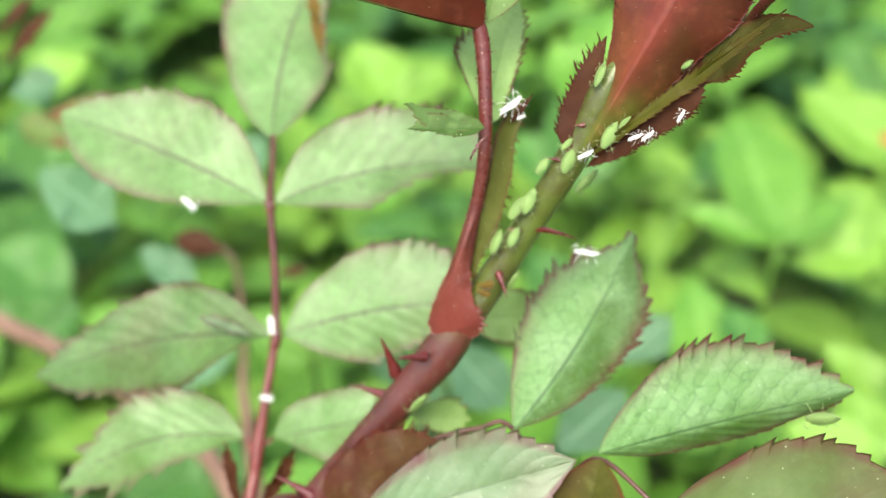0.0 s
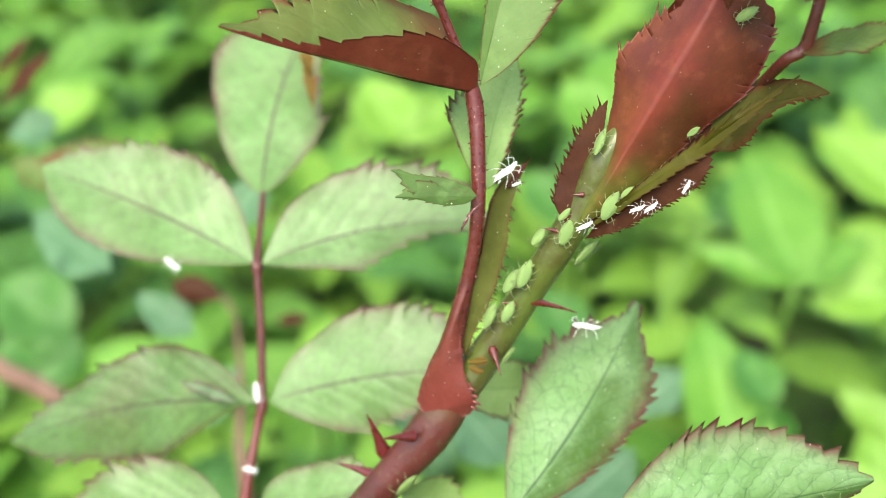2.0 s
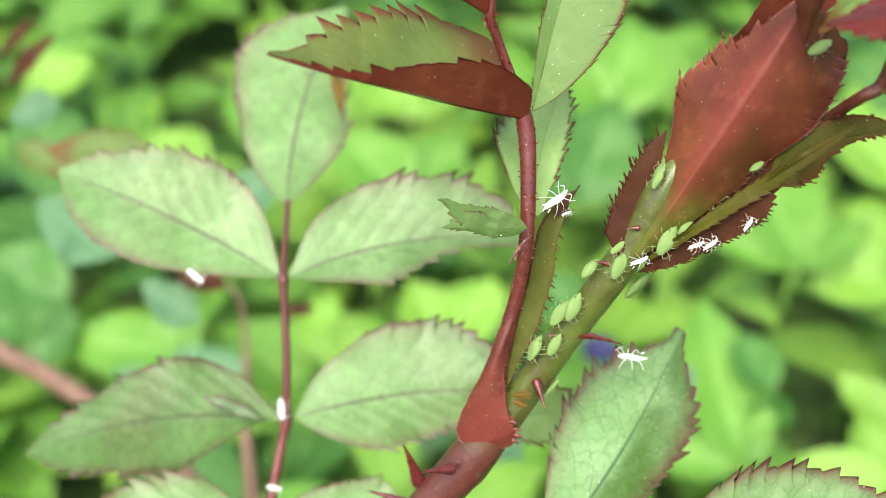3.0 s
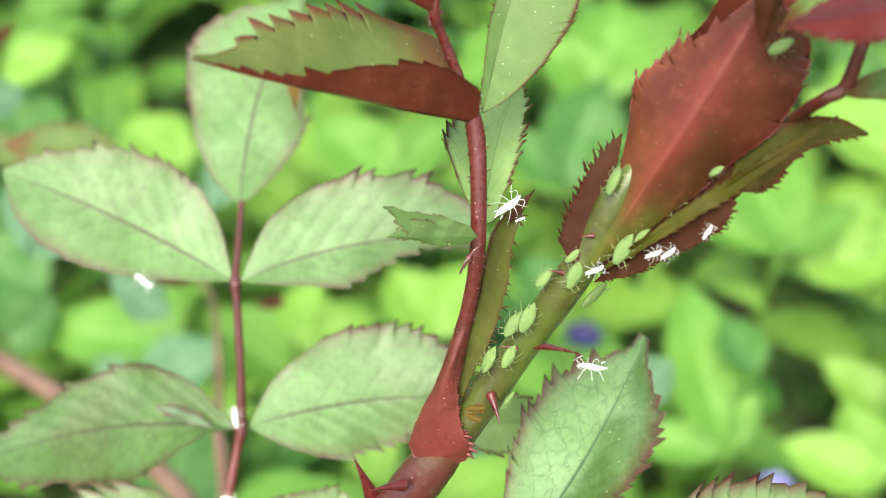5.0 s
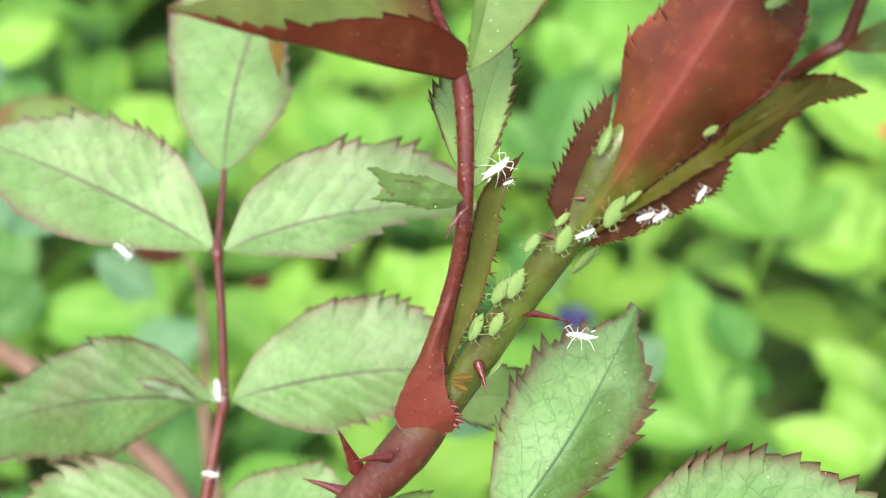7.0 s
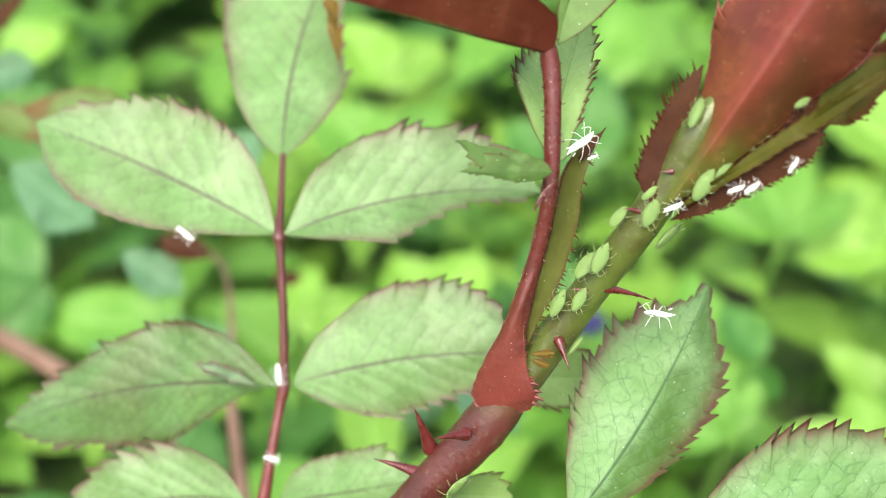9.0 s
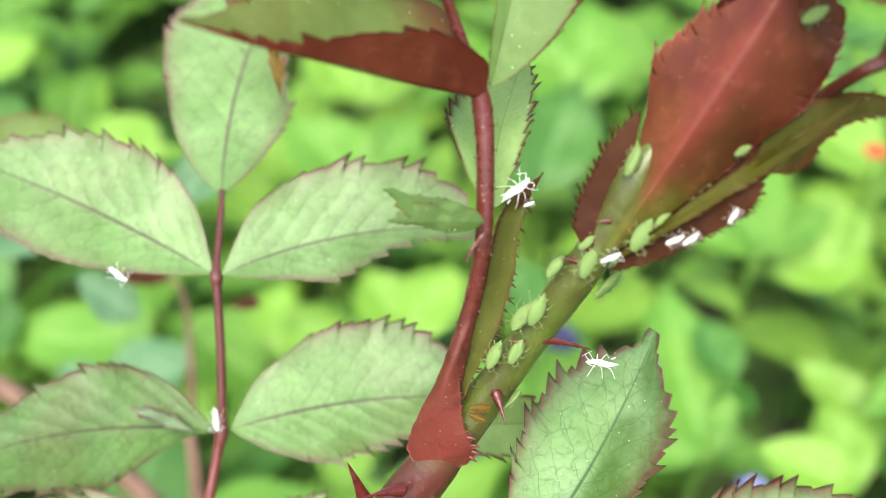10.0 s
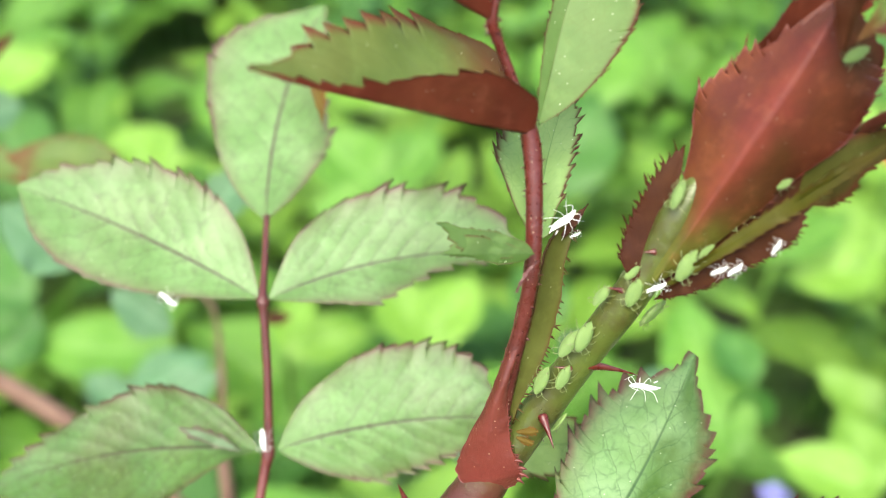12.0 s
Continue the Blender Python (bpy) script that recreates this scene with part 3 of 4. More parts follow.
# main cane, from the soil up into the green shoot
CANE_ROWS = [
    (-110.0, 40.0, -8.0, 3.6), (-92.0, 48.0, 120.0, 3.4), (-72.0, 62.0, 250.0, 3.2), (*(-28.8, 61.5, 379.9), 2.0),
    (*(-16.3, 66.0, 393.0), 2.0), (*(-5.6, 69.8, 406.1), 2.1), (*(-0.6, 71.9, 412.1), 2.45), (*(2.3, 73.4, 416.4), 2.15), (*(5.9, 75.3, 421.2), 1.85),
    (*(9.7, 76.6, 427.8), 1.68), (*(12.9, 77.2, 433.7), 1.68), (*(15.5, 78.3, 438.9), 1.68), (*(16.9, 79.1, 442.7), 1.5), (*(18.5, 80.1, 445.3), 0.9), (*(20.0, 81.2, 446.9), 0.3)]
cane = stalk("cane", CANE_ROWS, CANE, rose, "thorny stem, dark red turning olive green", 20, 30, 0.5, 3, 0.012, 0.55, 0.9)

for b, t, r in (
        ((-5.9, 71.7, 409.2), (-7.5, 72.1, 414.8), 0.85), ((-6.7, 70.6, 406.2), (-11.7, 72.3, 406.5), 0.8), ((-2.5, 69.4, 414.1), (-5.5, 67.3, 415.9), 0.7),
        ((-16.7, 65.1, 394.5), (-21.2, 66.1, 397.4), 0.9), ((10.4, 75.5, 427.8), (15.3, 76.8, 425.0), 0.5), ((6.2, 73.4, 422.9), (7.0, 70.6, 421.9), 0.5),
        ((8.4, 74.7, 428.1), (6.9, 74.8, 428.3), 0.3), ((12.5, 76.7, 436.0), (11.1, 76.6, 436.4), 0.3), ((14.9, 77.1, 440.1), (13.8, 77.0, 440.1), 0.3)):
    thorn(cane, b, t, r)

# the leaf with seven leaflets behind the cane
RACHIS_ROWS = [(-29.3, 63.0, 378.2, 1.0), (-28.2, 69.9, 379.6, 0.95), (-26.9, 76.5, 383.3, 0.85), (-26.4, 78.8, 385.6, 0.92), (-25.2, 83.8, 391.3, 0.66), (-24.1, 88.4, 396.0, 0.6), (-23.7, 89.7, 397.5, 0.82),
               (-23.6, 91.2, 399.6, 0.58), (-23.6, 95.0, 405.3, 0.54), (-23.9, 99.2, 411.4, 0.54), (-24.0, 100.2, 412.7, 0.78), (-24.1, 101.6, 413.4, 0.5), (-24.2, 105.9, 414.8, 0.42), (-24.4, 111.4, 416.8, 0.38)]
old_leaf = stalk("leaf", RACHIS_ROWS, RACHIS, rose, "compound leaf with seven pale green leaflets on a red stalk", 12, 16, 0.4, 5)
TO = (0.00, -0.77, 0.64)
leaflet(old_leaf, (-24.4, 110.7, 416.6), (-18.3, 139.1, 431.1), TO, (0.066, 0.132, 0.205, 0.27, 0.33, 0.35, 0.315, 0.205), (0.035, 0.088, 0.155, 0.205, 0.17, 0.125, 0.085, 0.045), teeth=14, tooth=0.019, ragged=0.85, fold_l=-14, fold_r=-12, arch=-0.02, sway=0.06, seed=11, wave=0.008, puff=0.02)
leaflet(old_leaf, (-24.3, 100.4, 413.0), (-55.4, 114.5, 419.2), TO, (0.022, 0.056, 0.107, 0.17, 0.205, 0.208, 0.186, 0.13), (0.046, 0.122, 0.21, 0.245, 0.248, 0.215, 0.145, 0.09), teeth=16, tooth=0.017, tooth_l=0.3, fold_l=-10, fold_r=-12, arch=-0.015, sway=-0.022, seed=12, ragged=0.9, wave=0.008, puff=0.02)
leaflet(old_leaf, (-23.4, 100.4, 413.0), (7.5, 104.8, 416.2), TO, (0.063, 0.16, 0.23, 0.268, 0.265, 0.24, 0.205, 0.13), (0.025, 0.056, 0.098, 0.145, 0.113, 0.05, 0.035, 0.03), teeth=13, tooth=0.026, tooth_r=0.55, ragged=0.85, fold_l=-10, fold_r=-10, arch=-0.015, sway=0.065, seed=13, wave=0.008, puff=0.02)
leaflet(old_leaf, (-24.5, 90.0, 397.8), (-59.8, 90.8, 389.2), TO, (0.012, 0.032, 0.094, 0.182, 0.195, 0.175, 0.132, 0.08), (0.06, 0.135, 0.19, 0.208, 0.18, 0.135, 0.085, 0.044), GREEN_MID, None, teeth=17, tooth=0.017, ragged=0.85, fold_l=-12, fold_r=-10, arch=-0.02, sway=-0.06, seed=14, wave=0.012, puff=0.035)
leaflet(old_leaf, (-22.7, 90.1, 397.9), (5.1, 90.7, 402.8), TO, (0.063, 0.155, 0.235, 0.3, 0.315, 0.31, 0.27, 0.205), (0.044, 0.1, 0.182, 0.235, 0.2, 0.172, 0.13, 0.075), teeth=15, tooth=0.021, ragged=0.85, fold_l=-10, fold_r=-8, arch=-0.015, sway=0.045, seed=15, wave=0.012, puff=0.03)
leaflet(old_leaf, (-28.1, 80.7, 387.4), (-55.6, 78.9, 378.4), TO, (0.022, 0.05, 0.098, 0.115, 0.145, 0.142, 0.1, 0.045), (0.12, 0.185, 0.21, 0.195, 0.2, 0.15, 0.07, 0.038), teeth=11, tooth=0.042, ragged=0.85, fold_l=-10, fold_r=-10, sway=-0.11, seed=16, wave=0.015, puff=0.035)
stalk("leaflet_stalk", [(-26.9, 78.6, 385.2, 0.35), (-27.4, 79.9, 386.5, 0.3), (-28.2, 80.8, 387.4, 0.22)], RACHIS, old_leaf, "short orange leaflet stalk", 8)
stalk("leaflet_stalk", [(-26.4, 78.6, 385.2, 0.35), (-25.5, 79.8, 386.6, 0.3), (-24.2, 80.5, 387.2, 0.22)], RACHIS, old_leaf, "short orange leaflet stalk", 8)
leaflet(old_leaf, (-24.2, 80.6, 387.3), (-7.8, 80.3, 392.0), TO, (0.072, 0.17, 0.24, 0.262, 0.27, 0.268, 0.26, 0.18), (0.016, 0.06, 0.16, 0.255, 0.22, 0.17, 0.11, 0.06), teeth=11, tooth=0.03, fold_l=-10, fold_r=-8, seed=17, wave=0.015, puff=0.03)
leaflet(old_leaf, (-28.4, 73.0, 381.7), (-30.6, 79.6, 387.8), (-0.60, -0.61, 0.51), 0.12, 0.12, RED_DARK, None, "stipule", "dark red withered stipule", teeth=6, seed=18, tooth=0.04)
leaflet(old_leaf, (-25.6, 73.0, 381.6), (-20.8, 78.2, 387.8), (0.60, -0.61, 0.51), 0.1, 0.12, RED_DARK, None, "stipule", "dark red withered stipule", teeth=6, seed=19, tooth=0.04)

leaflet(old_leaf, (-17.4, 118.1, 425.8), (-19.4, 127.9, 431.9), TO, 0.05, 0.07, BUD, None, "leaf_scar", "orange brown rolled margin of the leaflet", teeth=7, tooth=0.03, ragged=0.9, seed=72, fold_l=20, fold_r=-30, wave=0.03)
leaflet(old_leaf, (-26.8, 89.3, 398.5), (-34.4, 91.9, 399.9), (0.18, -0.39, 0.90), 0.08, 0.12, GREEN_PALE, None, "leaflet", "small pale curled flap of leaf", teeth=5, tooth=0.05, seed=20, fold_l=20, fold_r=-20)

# the young leaf rising from the fork, with its sheath and stipules
PETIOLE_ROWS = [(-1.7, 71.9, 411.8, 0.9), (0.1, 72.8, 414.4, 1.45), (1.1, 73.4, 417.6, 1.5), (1.9, 74.2, 422.2, 1.2), (2.7, 75.1, 426.1, 0.92), (3.6, 76.3, 429.9, 0.74), (4.3, 77.4, 433.8, 0.7), (4.7, 78.8, 437.9, 0.76),
                (*(4.7, 81.3, 442.9), 0.76), (*(4.3, 83.8, 447.2), 0.84), (*(2.8, 85.1, 451.6), 0.5), (*(1.4, 85.9, 455.2), 0.45),
                (*(0.7, 86.2, 457.3), 0.5), (*(1.2, 86.9, 459.8), 0.32), (*(1.6, 88.5, 462.6), 0.3)]
young_leaf = stalk("leaf", PETIOLE_ROWS, PETIOLE, rose, "young folded leaf on a dark red stalk", 14, 150, 0.42, 6)
flap("sheath", [([(3.7, 78.5, 433.0), (3.1, 77.0, 430.3), (2.0, 75.3, 427.0), (0.6, 74.1, 423.1), (-1.0, 73.3, 419.4), (-1.8, 72.9, 416.5), (-1.1, 71.9, 415.1), (0.4, 70.9, 414.4)],
      [(4.7, 78.0, 432.7), (4.3, 76.5, 430.7), (3.4, 75.2, 428.1), (2.7, 74.1, 425.6), (2.9, 73.0, 422.8), (3.3, 71.9, 420.3), (4.2, 71.2, 417.9), (3.9, 71.5, 415.4)])], (0.1, 0.5, 0.85, 1.1, 1.15, 1.0, 0.6, 0.05), SHEATH, young_leaf,
     "red leaf sheath with a fringed edge", 0.2, 70, 0.36, 30)
for b, t in (((3.9, 71.3, 418.2), (4.8, 71.0, 418.3)), ((4.1, 71.1, 417.6), (5.0, 70.7, 417.4)), ((3.9, 71.1, 416.8), (4.6, 70.8, 416.4)), ((3.6, 71.5, 419.1), (4.4, 71.2, 419.1))):
    v, f = tube([(*b, 0.22), (*((np.array(b) + np.array(t)) / 2 + np.array([0, 0, 0.1])), 0.16), (*t, 0.04)], 7, 4)
    link_part("sheath_fringe", mesh_of("sheath_fringe", v, f, [SHEATH]), young_leaf)
flap("stipule", [([(3.1, 73.6, 422.3), (2.9, 74.5, 425.2), (3.5, 75.7, 427.9), (4.4, 76.9, 430.5), (5.0, 78.0, 432.7), (5.6, 80.1, 435.4), (6.6, 82.3, 437.1), (8.8, 84.6, 438.3)],
      [(3.4, 73.6, 421.8), (4.2, 74.7, 424.0), (5.4, 75.7, 426.2), (6.4, 77.0, 428.2), (7.2, 78.6, 430.3), (7.8, 80.3, 432.4), (8.1, 81.9, 434.6), (9.6, 84.9, 438.6)])], -0.25, WING, young_leaf,
     "olive green stipule with a fringed edge", 0.22, 40, 0.8, 36)
leaflet(young_leaf, (7.8, 82.8, 437.1), (10.2, 84.9, 439.3), (-0.24, -0.74, 0.62), 0.09, 0.09, RED_DARK, None, "stipule", "dark red pointed stipule tip", teeth=5, tooth=0.01, seed=37, blunt=0.9, start=0.2)
leaflet(young_leaf, (4.6, 76.9, 440.0), (-3.9, 78.6, 442.1), TO, (0.016, 0.05, 0.1, 0.15, 0.175, 0.165, 0.095, 0.02), (0.038, 0.085, 0.091, 0.094, 0.078, 0.053, 0.028, 0.038), STIPULE, None, "stipule", "green stipule with a torn red tip", teeth=12, tooth=0.016, seed=35, fold_l=-6, fold_r=-14, wave=0.02, ragged=0.9)
leaflet(young_leaf, (4.5, 76.9, 440.1), (-3.5, 76.9, 440.1), TO, (0.035, 0.078, 0.1, 0.104, 0.078, 0.044, 0.02, 0.012), (0.013, 0.04, 0.08, 0.13, 0.175, 0.19, 0.14, 0.05), STIPULE, None, "stipule", "green stipule lobe with a ragged red edge", teeth=11, tooth=0.016, seed=54, fold_l=-14, fold_r=-4, wave=0.02, ragged=0.9)
leaflet(young_leaf, (5.2, 77.2, 439.2), (3.0, 74.9, 437.4), (0.37, -0.58, 0.73), 0.03, 0.03, PETIOLE, None, "stipule", "narrow dark red stipule lobe", teeth=5, tooth=0.03, seed=53, sway=-0.08)
for k, (b, t) in enumerate((((3.6, 72.1, 422.5), (5.6, 71.7, 423.0)), ((3.6, 71.8, 422.1), (5.2, 71.1, 421.9)))):
    leaflet(cane, b, t, (0.00, -0.63, 0.78), 0.15, 0.17, BUD, None, "bud_scale", "orange brown fringed bud scale", teeth=7, tooth=0.07, seed=60 + k, blunt=0.6, cup=-0.3, fold_l=-12, fold_r=-12, ragged=0.9)
leaflet(young_leaf, (4.5, 83.7, 447.8), (-17.6, 74.9, 459.5), (0.00, 0.42, 0.91), (0.104, 0.153, 0.19, 0.16, 0.11, 0.042, 0.012, 0.008), (0.175, 0.27, 0.31, 0.315, 0.285, 0.215, 0.125, 0.05), OLIVE_IN, RED_OUT, teeth=14, tooth=0.027, fold_l=60, fold_r=62, arch=-0.018, cup=-0.05, ragged=0.8, seed=31, wave=0.008, tooth_l=0.6, till=0.92)
leaflet(young_leaf, (5.0, 84.6, 448.0), (8.8, 94.5, 459.0), (-0.15, -0.76, 0.64), (0.019, 0.035, 0.05, 0.069, 0.091, 0.094, 0.091, 0.06), (0.047, 0.126, 0.23, 0.315, 0.365, 0.405, 0.37, 0.24), GREEN_YOUNG, RED_OUT, teeth=16, tooth=0.03, ragged=0.8, fold_l=34, fold_r=8, sway=0.01, seed=32, wave=0.006, tooth_l=0.25, tooth_r=0.7, hairs_l=24, hairs_r=20, hair=0.3)
leaflet(young_leaf, (0.6, 86.0, 457.4), (-13.1, 83.2, 467.4), (0.00, 0.27, 0.96), 0.27, 0.31, OLIVE_IN, RED_OUT, teeth=13, tooth=0.03, fold_l=53, fold_r=53, seed=33)
leaflet(young_leaf, (1.6, 88.3, 462.4), (4.0, 97.6, 476.0), (0.00, -0.63, 0.78), 0.2, 0.2, OLIVE_IN, RED_OUT, teeth=13, tooth=0.03, fold_l=40, fold_r=40, seed=38)
leaflet(young_leaf, (5.3, 81.8, 437.4), (9.0, 95.3, 445.2), (0.00, -0.66, 0.75), (0.044, 0.116, 0.205, 0.315, 0.285, 0.213, 0.135, 0.085), (0.063, 0.08, 0.1, 0.128, 0.132, 0.125, 0.1, 0.063), GREEN_FRESH, None, teeth=15, tooth=0.03, ragged=0.8, fold_l=16, fold_r=8, sway=0.038, seed=34, wave=0.006, puff=0.02, hairs_l=16, hairs_r=30, hair=0.5)

# leaf on the red-brown stalk low on the cane
LOW_ROWS = [(*(-10.0, 62.8, 400.3), 1.0), (*(-1.9, 64.2, 405.4), 0.4), (*(4.0, 64.5, 407.4), 0.32), (*(7.2, 64.5, 407.8), 0.3), (*(12.6, 60.6, 402.8), 0.26), (*(17.1, 59.6, 407.6), 0.3), (*(23.5, 52.8, 406.3), 0.25)]
low_leaf = stalk("leaf", LOW_ROWS, BROWN_STALK, rose, "compound leaf with veined green leaflets edged in red", 12, 10, 0.4, 7)
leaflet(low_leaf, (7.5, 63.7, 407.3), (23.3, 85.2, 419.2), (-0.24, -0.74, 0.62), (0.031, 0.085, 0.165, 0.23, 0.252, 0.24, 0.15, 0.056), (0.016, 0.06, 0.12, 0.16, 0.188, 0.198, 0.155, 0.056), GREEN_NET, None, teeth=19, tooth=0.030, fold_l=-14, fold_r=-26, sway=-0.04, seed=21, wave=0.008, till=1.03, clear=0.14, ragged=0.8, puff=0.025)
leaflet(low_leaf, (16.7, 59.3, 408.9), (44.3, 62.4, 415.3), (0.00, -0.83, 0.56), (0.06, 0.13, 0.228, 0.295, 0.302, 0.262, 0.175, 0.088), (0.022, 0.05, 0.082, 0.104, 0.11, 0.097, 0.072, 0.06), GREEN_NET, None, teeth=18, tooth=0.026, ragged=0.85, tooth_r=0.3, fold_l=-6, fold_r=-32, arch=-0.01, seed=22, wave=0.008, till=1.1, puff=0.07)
leaflet(low_leaf, (23.2, 51.6, 407.5), (49.0, 50.9, 411.7), (0.00, -0.63, 0.78), 0.27, 0.25, GREEN_SHADE, None, teeth=15, tooth=0.02, seed=23, blunt=0.65, ragged=0.8, wave=0.012)
leaflet(low_leaf, (-9.2, 53.6, 404.7), (13.9, 56.0, 411.9), (0.00, -0.66, 0.75), 0.25, 0.25, GREEN_PALE, None, teeth=14, tooth=0.018, seed=24, ragged=0.8, wave=0.014, blunt=0.6, puff=0.05)
leaflet(low_leaf, (16.9, 58.6, 408.9), (12.8, 45.4, 403.6), (0.00, -0.55, 0.84), 0.4, 0.4, OLIVE_DEEP, None, teeth=13, tooth=0.015, seed=25, fold_l=-14, fold_r=-14)
leaflet(low_leaf, (-14.3, 60.5, 401.0), (-0.9, 62.1, 408.0), (0.00, -0.59, 0.81), 0.24, 0.2, BRACT, WING, "stipule", "olive and dark red stipule with a fringed edge", teeth=24, tooth=0.025, fold_l=-10, fold_r=-10, seed=26, blunt=0.5, ragged=0.7, clear=0.0, hairs_l=60, hair=1.1)
leaflet(low_leaf, (-4.3, 71.4, 402.0), (3.1, 72.5, 399.9), (0.00, -0.77, 0.64), 0.32, 0.25, GREEN_FRESH, None, teeth=7, tooth=0.06, seed=27)
leaflet(low_leaf, (0.8, 81.6, 409.0), (14.6, 83.1, 407.3), (0.00, -0.77, 0.64), 0.25, 0.24, GREEN_FRESH, None, teeth=8, tooth=0.04, seed=28)

# bundle of folded red leaves at the shoot's end
TOP_ROWS = [(*(17.2, 79.3, 437.9), 0.9), (*(20.1, 79.8, 440.2), 0.8), (*(24.0, 81.2, 442.8), 0.75), (*(27.8, 82.2, 445.7), 0.65), (*(31.0, 81.6, 449.0), 0.55), (*(31.8, 76.8, 454.6), 0.55), (*(33.2, 76.5, 456.0), 0.6),
            (*(33.6, 76.6, 458.6), 0.55), (*(34.0, 77.1, 461.8), 0.5), (*(34.8, 78.3, 465.0), 0.4)]
red_leaf = stalk("leaf", TOP_ROWS, SHOOT, rose, "young dark red leaf, still folded", 12, 40, 0.35, 8)
leaflet(red_leaf, (14.8, 76.0, 437.3), (27.7, 82.1, 461.7), (-0.10, -0.76, 0.64), (0.055, 0.07, 0.1, 0.17, 0.25, 0.212, 0.116, 0.055), (0.032, 0.056, 0.108, 0.178, 0.228, 0.272, 0.256, 0.21), RED_FOLD, OLIVE_IN, teeth=23, tooth=0.017, fold_l=-38, fold_r=-24, arch=0.03, sway=-0.005, seed=41, cup=-0.12, tooth_l=0.9, tooth_r=0.5, wave=0.01, ragged=0.9, clear=0.3, hairs_l=46, hairs_r=14, hair=0.6)
leaflet(red_leaf, (13.3, 76.4, 437.0), (17.3, 82.2, 447.7), (-0.29, -0.73, 0.62), (0.047, 0.119, 0.15, 0.155, 0.14, 0.12, 0.085, 0.05), (0.016, 0.038, 0.063, 0.066, 0.069, 0.06, 0.041, 0.022), RED_DARK, None, "stipule", "dark red fringed stipule", teeth=18, tooth=0.03, seed=42, tooth_r=0.2, clear=0.05, hairs_l=34, hair=0.8, wave=0.01)
leaflet(red_leaf, (15.2, 75.9, 435.6), (26.5, 76.4, 445.7), (0.10, -0.76, 0.64), (0.006, 0.03, 0.05, 0.06, 0.07, 0.075, 0.075, 0.053), (0.019, 0.044, 0.08, 0.098, 0.112, 0.13, 0.125, 0.09), RED_DARK, WING, "stipule", "dark red fringed stipule", teeth=26, tooth=0.018, seed=43, fold_l=16, fold_r=4, wave=0.012, ragged=0.8, clear=0.03, till=1.2, hairs_r=50, hair=0.4)
# brown stipule wing in the gap; its dark red also stands in for shade there
leaflet(red_leaf, (15.8, 76.4, 437.0), (31.8, 80.6, 448.6), (0.10, -0.69, 0.71), 0.15, 0.05, RED_DARK, None, "stipule", "dark red fringed stipule", teeth=18, tooth=0.012, seed=55, fold_l=8, fold_r=8, blunt=0.6, peak=0.9, wave=0.02)
leaflet(red_leaf, (15.4, 75.5, 437.2), (33.4, 76.5, 453.4), (0.10, -0.62, 0.78), 0.02, 0.028, OLIVE_BAND, RED_DARK, "stipule", "olive green winged leaf base", teeth=24, tooth=0.012, seed=44, fold_l=14, fold_r=12, blunt=0.6, peak=0.9, wave=0.012)
leaflet(red_leaf, (25.8, 79.0, 443.9), (36.6, 77.1, 451.2), (0.10, -0.62, 0.78), (0.06, 0.12, 0.15, 0.15, 0.15, 0.15, 0.13, 0.09), (0.041, 0.097, 0.175, 0.2, 0.104, 0.045, 0.022, 0.022), OLIVE_DEEP, RED_DARK, teeth=16, tooth=0.03, tooth_l=0.2, seed=51, fold_l=10, fold_r=12, sway=0.1, wave=0.015, ragged=0.9, clear=0.05, hairs_r=24, hair=0.4)
leaflet(red_leaf, (39.2, 71.8, 465.8), (24.9, 70.8, 464.6), (0.00, -0.23, 0.97), 0.12, 0.3, CRIMSON, RED_DARK, teeth=13, tooth=0.02, fold_l=-34, fold_r=-30, seed=45)
leaflet(red_leaf, (32.7, 76.2, 455.7), (40.4, 73.6, 459.3), (0.00, -0.33, 0.95), 0.15, 0.2, OLIVE_IN, None, teeth=13, tooth=0.03, seed=46)
leaflet(red_leaf, (21.8, 85.3, 453.6), (33.4, 86.6, 464.6), (-0.10, -0.76, 0.64), 0.12, 0.16, RED_OUT, OLIVE_IN, teeth=14, tooth=0.022, seed=47, fold_l=40, fold_r=10, blunt=0.6)
leaflet(red_leaf, (26.2, 77.2, 459.4), (27.0, 80.8, 471.3), (0.20, -0.75, 0.63), 0.13, 0.14, RED_DARK, OLIVE_IN, teeth=14, tooth=0.02, seed=48, fold_l=-20, fold_r=-25)
leaflet(red_leaf, (27.6, 78.3, 459.8), (33.5, 79.9, 466.9), (0.00, -0.77, 0.64), 0.1, 0.12, OLIVE_IN, RED_OUT, teeth=13, tooth=0.02, seed=49)

# ---------------------------------------------------------------- aphids and their shed skins


def lathe(profile, sides=14, flat=0.8):
    verts, faces = [], []
    for x, r in profile:
        for k in range(sides):
            a = 2 * math.pi * k / sides
            verts.append((x, r * math.cos(a), r * math.sin(a) * flat))
    n = len(profile)
    for i in range(n - 1):
        for k in range(sides):
            j = (k + 1) % sides
            faces.append((i * sides + k, (i + 1) * sides + k, (i + 1) * sides + j, i * sides + j))
    faces.append(tuple(range(sides)))
    faces.append(tuple((n - 1) * sides + k for k in reversed(range(sides))))
    return verts, faces


